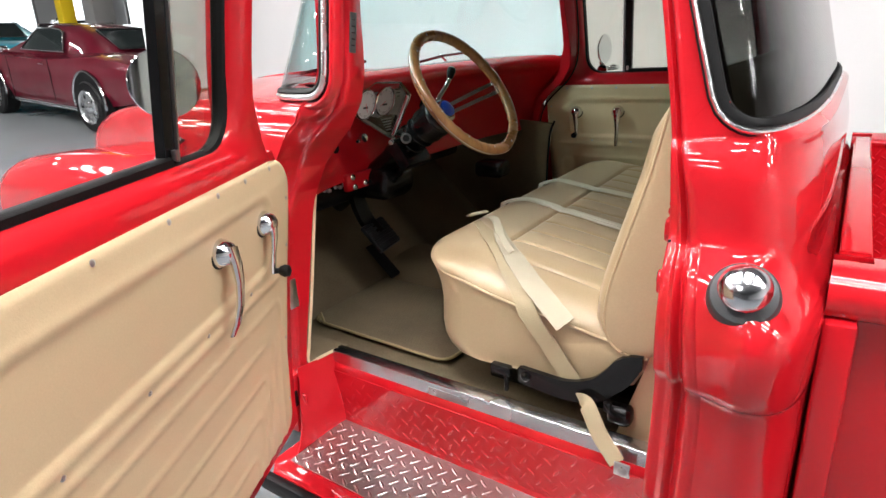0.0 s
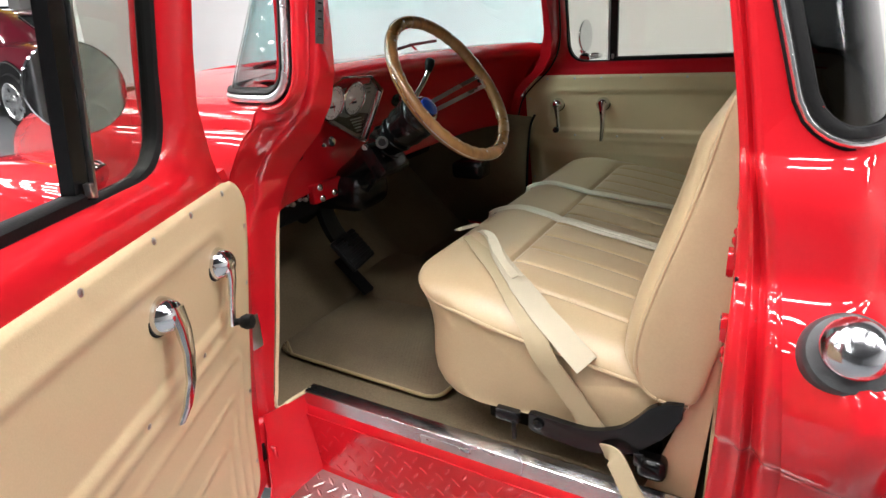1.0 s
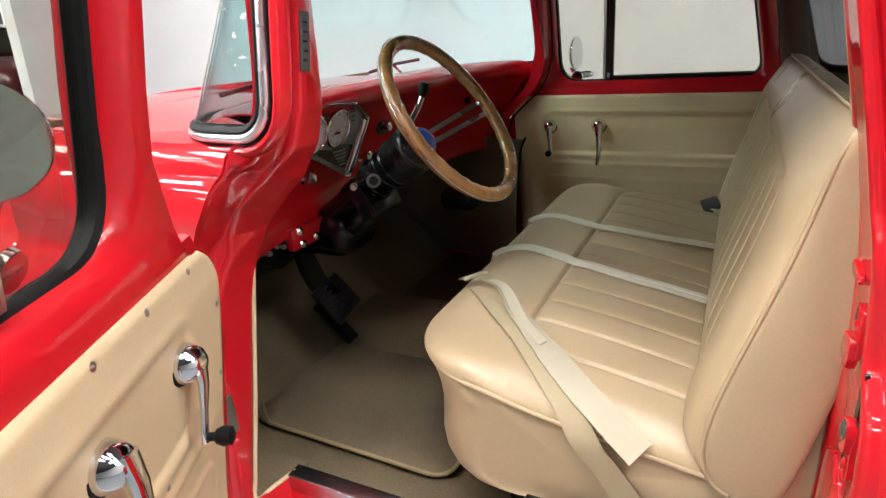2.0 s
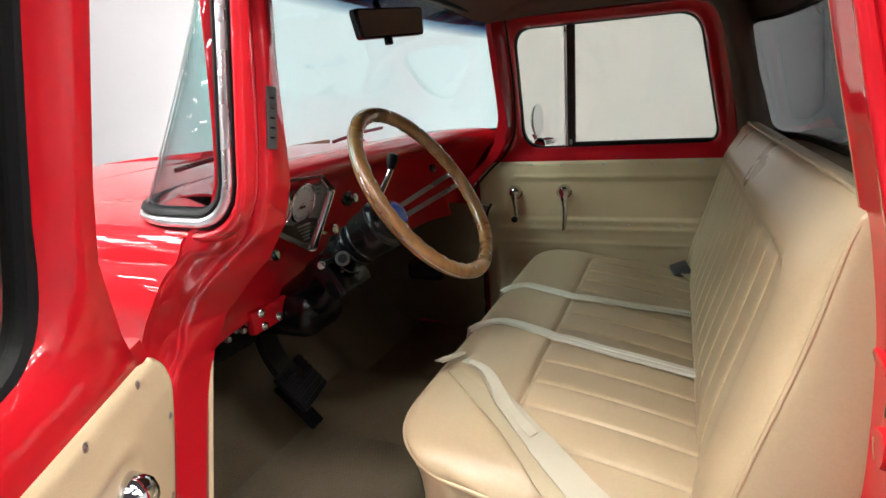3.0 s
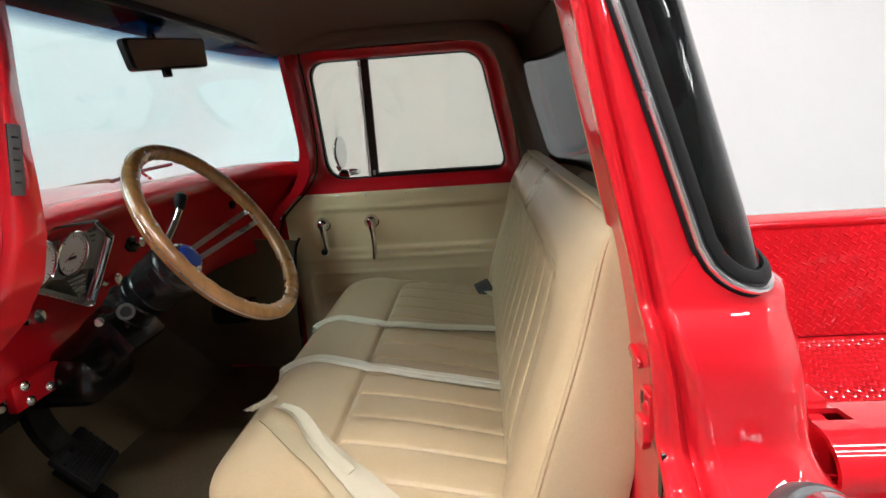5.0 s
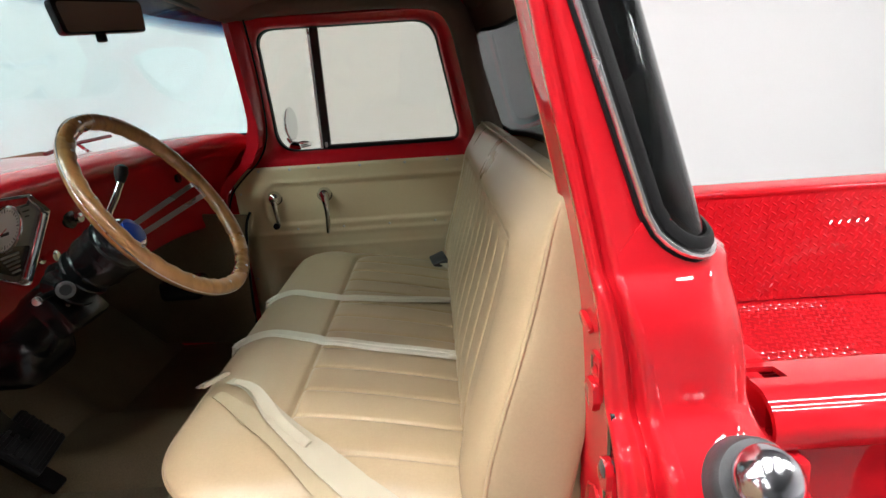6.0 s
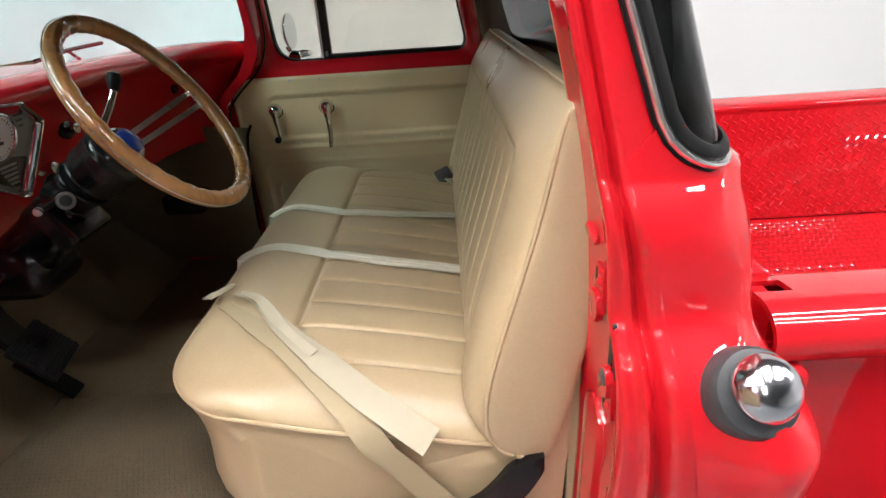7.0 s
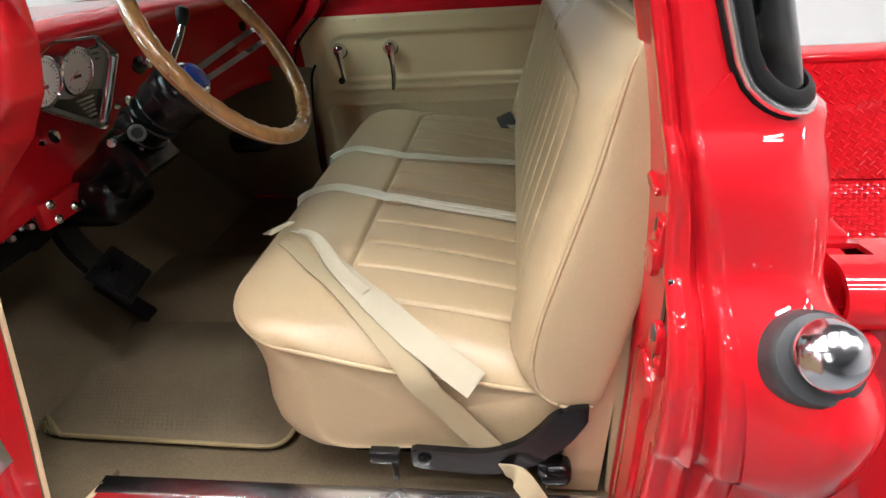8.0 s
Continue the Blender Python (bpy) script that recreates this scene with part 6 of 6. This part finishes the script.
# black seat frame: curved arms at both ends and rails on the floor
for y in (Y0 - 0.020, Y1 + 0.020):
    raw = [(0.605, 0.696, 0.664), (0.614, 0.700, 0.655), (0.66, 0.698, 0.650), (0.73, 0.697, 0.645), (0.79, 0.718, 0.657), (0.825, 0.752, 0.675), (0.85, 0.785, 0.698), (0.88, 0.803, 0.728), (0.908, 0.808, 0.778)]
    hi = spline([(x, 0, a) for x, a, b in raw], 4)
    lo = spline([(x, 0, b) for x, a, b in raw], 4)
    part("frame_arm", prism([(p.x, p.z) for p in lo] + [(p.x, p.z) for p in hi[::-1]], y - 0.007, y + 0.007, bevel=0.002), BLACK, seat, "curved black steel seat frame arm")
    screw("pivot_bolt", (0.627, y - (0.009 if y < 1 else -0.009), 0.678), (0, -1 if y < 1 else 1, 0), 0.010, seat, BLACK)
    part("seat_rail", box(0.66, y + (0.12 if y < 1 else -0.12), 0.622, 0.40, 0.04, 0.10, 0.006), BLACK, seat, "black seat slide rail")
part("adjuster_clip", join(box(0.555, Y0 - 0.018, 0.675, 0.055, 0.02, 0.028, 0.004), box(0.572, Y0 - 0.024, 0.645, 0.010, 0.012, 0.05, 0.003)), BLACK, seat, "small black seat adjuster lever")

# ---- belts ----
def over(x, y, lift):
    """A point lying on the cushion, or on the rounded edge ahead of it."""
    top = max(seat_top(max(x + a, front_x(y)), min(Y1, max(Y0, y + c))) for a in (-0.012, 0, 0.012) for c in (-0.012, 0, 0.012))
    return Vector((x, y, top + lift))


def belt_over(name, across, label):
    """A strap lying front to back over the cushion, its edge bunched in folds; across: (x, y) points."""
    b = thing(name, TRUCK, label, "seat belt", "belts lying across the seat")
    line = spline([(x, y, 0) for x, y in across], 8)
    for shift, width, rise in ((0.0, 0.030, 0.0015), (0.010, 0.020, 0.0045), (-0.006, 0.016, 0.0055)):
        path = [Vector((0.272, line[0].y + shift, 0.905)), Vector((0.266, line[0].y + shift, 0.925))]
        path += [over(p.x, p.y + shift * (0.5 + 1.2 * i / len(line)), rise) for i, p in enumerate(line)]
        part("strap", ribbon(path, width, 0.0016), WEB_RAISED, b)
    return b


belt_over("lap_belt", [(0.268, 0.555), (0.30, 0.575), (0.357, 0.590), (0.453, 0.552), (0.592, 0.524), (0.70, 0.522), (0.80, 0.525)], "cream lap belt lying over the seat cushion")
belt_over("lap_belt", [(0.268, 0.850), (0.30, 0.870), (0.348, 0.880), (0.459, 0.832), (0.617, 0.835), (0.72, 0.865), (0.80, 0.89)], "cream lap belt lying over the far half of the cushion")

driver_belt = thing("driver_belt", TRUCK, "cream lap belt with a metal tongue draped over the seat end", "seat belt", "belts lying across the seat")


def strip(path, sides, thick, widths):
    """Flat webbing along a path; sides: the way across it at each point."""
    rows, n = [], len(path)
    for i, p in enumerate(path):
        t = (path[min(i + 1, n - 1)] - path[max(i - 1, 0)]).normalized()
        side = (sides[i] - t * sides[i].dot(t)).normalized()
        up = side.cross(t).normalized()
        up = up if up.z > 0 else -up
        w = widths[i] / 2
        rows.append([p - side * w, p - side * w * 0.4 + up * 0.0006, p + side * w * 0.4 + up * 0.0006, p + side * w, p + side * w + up * thick, p + side * w * 0.4 + up * (thick + 0.0006), p - side * w * 0.4 + up * (thick + 0.0006), p - side * w + up * thick])
    return loft(rows)


def lay(points, lift, w0, w1, flat_from=0.5):
    """Webbing over the cushion through (x, y) points: bunched at its start, flat further on."""
    line = resample(spline([(x, y, 0) for x, y in points], 8), 60)
    path, sides, widths = [], [], []
    for i, p in enumerate(line):
        t = (line[min(i + 1, 59)] - line[max(i - 1, 0)]).normalized()
        across = Vector((-t.y, t.x, 0))
        e = 0.012
        rise = (over(p.x + across.x * e, p.y + across.y * e, 0).z - over(p.x - across.x * e, p.y - across.y * e, 0).z) / (2 * e)
        path.append(over(p.x, p.y, lift))
        sides.append(Vector((across.x, across.y, rise)))
        k = ease(i / 59, 0.05, flat_from)
        widths.append(w0 + (w1 - w0) * k)
    return path, sides, widths


# the lower strap runs from the tongue over the cushion and down its end
path, sides, widths = lay([(0.318, 0.305), (0.372, 0.250), (0.425, 0.198), (0.505, 0.122), (0.560, 0.072), (0.596, 0.045)], 0.004, 0.026, 0.048)
drop = [Vector(p) for p in ((0.614, 0.030, 0.870), (0.628, 0.021, 0.848), (0.646, 0.019, 0.822), (0.672, 0.020, 0.788), (0.700, 0.021, 0.750), (0.730, 0.022, 0.710), (0.748, 0.020, 0.688))]
n = len(path)
path += drop
sides += [sides[n - 1].lerp(Vector((0.80, 0.0, 0.60)), min(1.0, (k + 1) / 3)) for k in range(len(drop))]
widths += [0.048] * len(drop)
part("strap", strip(path, sides, 0.0018, widths), WEB_TAN, driver_belt, "tan webbing lying over the cushion and down its end")
# the free end lies over it, folded along its length, and is cut square
path, sides, widths = lay([(0.330, 0.345), (0.372, 0.318), (0.412, 0.268), (0.466, 0.192), (0.545, 0.113), (0.618, 0.062)], 0.010, 0.020, 0.050, 0.8)
tail = [Vector(p) for p in ((0.652, 0.046, 0.890), (0.688, 0.031, 0.866), (0.711, 0.024, 0.850), (0.7255, 0.019, 0.840))]
n = len(path)
path += tail
sides += [sides[n - 1].lerp(Vector((0.66, 0.58, 0.42)), min(1.0, (k + 1) / 3)) for k in range(len(tail))]
widths += [0.051] * len(tail)
part("strap", strip(path, sides, 0.0018, widths), WEB, driver_belt, "cream webbing, free end cut square")
fold, fold_sides, fold_widths = lay([(0.345, 0.335), (0.390, 0.292), (0.432, 0.235), (0.480, 0.170), (0.530, 0.122)], 0.013, 0.012, 0.022)
fold = [p + Vector((0, 0, 0.012 * math.sin(math.pi * min(1.0, 1.6 * i / len(fold))))) if i < 0.62 * len(fold) else p for i, p in enumerate(fold)]
part("fold", strip(fold, [v + Vector((0, 0, 0.5)) for v in fold_sides], 0.0018, fold_widths), WEB, driver_belt, "upturned fold of cream webbing")
part("tongue", join(box(0, 0, 0, 0.020, 0.062, 0.007, 0.003), box(0.004, 0, 0.003, 0.010, 0.050, 0.006, 0.002)), WEB, driver_belt, "cream covered metal tongue", m=pose(0.300, 0.345, 0.972, 4, -12, -38))
part("tongue_plate", box(-0.016, -0.018, -0.002, 0.016, 0.028, 0.003, 0.001), STEEL, driver_belt, m=pose(0.300, 0.345, 0.972, 4, -12, -38))
# where it is bolted down beside the sill
part("anchor_strap", ribbon(spline([(0.765, 0.010, 0.655), (0.785, -0.010, 0.668), (0.802, -0.024, 0.664), (0.836, -0.045, 0.622), (0.862, -0.056, 0.598), (0.886, -0.065, 0.576)], 4), 0.038, 0.002, up=(0.3, -1, 0.3)), WEB_TAN, driver_belt, "cream webbing over the sill")
part("anchor_plate", box(0.897, -0.066, 0.563, 0.036, 0.006, 0.034, 0.004), STEEL, driver_belt, "zinc plated anchor plate")
screw("anchor_bolt", (0.899, -0.070, 0.561), (0, -1, 0.2), 0.009, driver_belt, STEEL)
part("retractor", box(0.858, 0.030, 0.636, 0.060, 0.045, 0.050, 0.016, seg=3), BLACK, driver_belt, "black belt retractor on the floor")
part("retractor_knob", box(0.835, 0.010, 0.662, 0.018, 0.018, 0.03, 0.005), BLACK, driver_belt)
far_buckle = thing("belt_buckle", TRUCK, "grey belt buckle tucked between cushion and backrest", "seat belt", "belts lying across the seat")
part("buckle", box(0, 0, 0, 0.055, 0.075, 0.022, 0.006), GREY_RUBBER, far_buckle, m=pose(0.765, 1.26, 0.915, 10, -20, 10))
part("strap", ribbon([(0.78, 1.24, 0.912), (0.805, 1.21, 0.905), (0.83, 1.19, 0.90)], 0.045, 0.002), WEB, far_buckle)

# ---- floor mat ----
mat_ob = thing("floor_mat", TRUCK, "worn tan rubber floor mat with nibs and a pale edging", "floor mat")
outline = rounded([(-0.285, 0.128, 0.075), (0.31, 0.112, 0.05), (0.345, 0.56, 0.05), (-0.285, 0.60, 0.04)], 6)
bm = prism(outline, 0.5685, 0.575, "z")
part("mat_body", bm, MAT, mat_ob, "worn tan rubber")
hem = [Vector((a, b, 0.575)) for a, b in rounded([(-0.285, 0.30, 0.02), (-0.285, 0.128, 0.075), (0.31, 0.112, 0.05), (0.345, 0.56, 0.02)], 6)]
hem = [p for p in hem if p.y < 0.18 or p.x > 0.28]
hem.sort(key=lambda p: p.x + p.y)
part("edging", tube(hem, 0.005, 8), MAT_EDGE, mat_ob, "pale edging along the mat")
verts, faces = [], []
for i in range(48):
    for j in range(34):
        cx, cy = -0.24 + 0.0115 * i + (0.00575 if j % 2 else 0), 0.155 + 0.0125 * j
        if cx > 0.30:
            continue
        o = len(verts)
        verts += [Vector((cx + a, cy + b, h)) for a, b, h in ((-0.002, -0.002, 0.575), (0.002, -0.002, 0.575), (0.002, 0.002, 0.575), (-0.002, 0.002, 0.575), (0, 0, 0.5768))]
        faces += [(o, o + 1, o + 4), (o + 1, o + 2, o + 4), (o + 2, o + 3, o + 4), (o + 3, o, o + 4)]
me = bpy.data.meshes.new("mat_texture")
me.from_pydata(verts, [], faces)
me.materials.append(MAT)
nibs = new("mat_texture", me)
nibs.parent = mat_ob
tagged(nibs, kind="stuff")

# ---- load bed ----
BED_A, BED_B, BED_TOP, BED_FLOOR = 1.228, 3.05, 1.065, 0.62
bed = part("load_bed", box((BED_A + BED_B) / 2, YC, BED_FLOOR - 0.02, BED_B - BED_A, 1.34, 0.04, 0.004), RED, truck, "glossy red load bed floor")
tread("bed_side", BED_A + 0.01, BED_B, BED_FLOOR + 0.005, BED_TOP - 0.019, lambda u, v, h: Vector((u, 1.380 - h, v)), RED, bed, "red painted tread plate bed side", 0.034, 0.0135, 0.0036)
tread("bed_side", BED_A + 0.01, BED_B, BED_FLOOR + 0.005, BED_TOP - 0.021, lambda u, v, h: Vector((u, 0.100 + h, v)), RED, bed, "red painted tread plate bed side", 0.042, 0.015, 0.0022)
tread("bed_floor", BED_A + 0.03, BED_B, 0.10, 1.37, lambda u, v, h: Vector((u, v, BED_FLOOR + 0.003 + h)), RED, bed, "red painted tread plate floor", 0.034, 0.0125, 0.0026, 0.002)
tread("bed_front", 0.10, 1.38, BED_FLOOR + 0.005, BED_TOP - 0.03, lambda u, v, h: Vector((BED_A + 0.030 + h, u, v)), RED, bed, "red painted tread plate front panel", 0.042, 0.015, 0.0022)
part("front_panel", box(BED_A + 0.012, YC, (BED_TOP + 0.30) / 2, 0.024, 1.47, BED_TOP - 0.30, 0.004), RED, bed, "red front panel of the bed")
part("front_cap", box(BED_A + 0.018, YC, BED_TOP, 0.050, 1.30, 0.024, 0.006), RED, bed)
for y, s in ((0.0, 1), (2 * YC, -1)):
    skin = [(0.105, -0.020), (0.108, -0.008), (0.10, 0.002), (0.07, 0.0085), (0.03, 0.0125), (0.0, 0.0135), (-0.022, 0.006), (-0.040, -0.010), (-0.048, -0.034), (-0.038, -0.064), (-0.005, -0.078)]
    under = [(0.0, -0.073), (-0.030, -0.056), (-0.039, -0.032), (-0.030, -0.012), (-0.014, 0.0), (0.0, 0.006), (0.03, 0.0045), (0.07, 0.0), (0.095, -0.006), (0.098, -0.020)]
    curve = lambda pts: [(p.x, p.y) for p in spline([(a, b, 0) for a, b in pts], 4)]
    across = lambda sec, xs: loft([[Vector((x, y + s * a, BED_TOP + b)) for a, b in sec] for x in xs])
    gap = BED_A + 0.044
    # whole section behind the stake pocket; ahead of it the roll and the inner lip stand apart
    roll = across(curve(skin[4:]) + curve(under[:7]), (BED_A - 0.014, gap))
    lip = across(skin[:4] + under[7:], (BED_A - 0.014, gap))
    part("bed_rail", join(across(curve(skin) + curve(under), (gap, BED_A + 0.3, 2.0, BED_B)), roll, lip), RED, bed, "rolled glossy red bed rail")
    part("corner_post", box(BED_A + 0.010, y - s * 0.020, (BED_TOP + 0.33) / 2, 0.050, 0.080, BED_TOP - 0.07 - 0.40, 0.008), RED, bed, "red front corner post of the bed")
    part("stake_pocket", box(BED_A + 0.020, y + s * 0.05, BED_TOP - 0.045, 0.046, 0.042, 0.01, 0.001), RED_TEX, bed, "dark bottom of the stake pocket")
    part("bed_outer", sheet([[Vector((x, y + s * o, z)) for x in (BED_A, 1.6, 2.2, BED_B)] for o, z in ((0.01, BED_TOP - 0.055), (0.012, 1.0), (0.008, 0.8), (0.012, 0.62), (0.03, 0.45))], 0.01), RED, bed, "glossy red outer bed side")
    screw("rail_bolt", (BED_A - 0.004, y + s * 0.075, BED_TOP - 0.03), (-1, 0, 0), 0.009, bed, RED_TEX)


# rear wing and wheels that carry the truck
def rear_wing(s):
    rows = []
    for k in range(13):
        a = radians(180 * k / 12)
        x, z = 2.10 - 0.62 * math.cos(a), 0.42 + 0.56 * math.sin(a)
        sec = [(0.015, 1.0), (-0.10, 1.0), (-0.19, 0.985), (-0.24, 0.94), (-0.25, 0.86)]
        rows.append([Vector((2.10 + (x - 2.10) * q, (y if s > 0 else 2 * YC - y), 0.42 + (z - 0.42) * q)) for y, q in sec])
    part("rear_wing", sheet(rows, 0.008), RED, truck, "rounded glossy red rear wing")


rear_wing(1)
rear_wing(-1)
for wx in (-1.35, 2.10):
    for s in (1, -1):
        ground = 0.08 - math.tan(radians(RAKE)) * (wx - 0.5)
        y = -0.02 if s > 0 else 2 * YC + 0.02
        rad = 0.345
        w = part("wheel", lathe([(0.20, -0.10), (rad - 0.03, -0.10), (rad, -0.07), (rad, 0.07), (rad - 0.03, 0.10), (0.20, 0.10)], 36, pose(0, 0, 0, 90)), RUBBER, truck, "black tyre", m=pose(wx, y, ground + rad))
        part("rim", lathe([(0.205, -0.06), (0.205, 0.085), (0.19, 0.095), (0.17, 0.05), (0.06, 0.04), (0.05, 0.07), (0.003, 0.075)], 28, pose(0, 0, 0, 90)), CHROME, w)
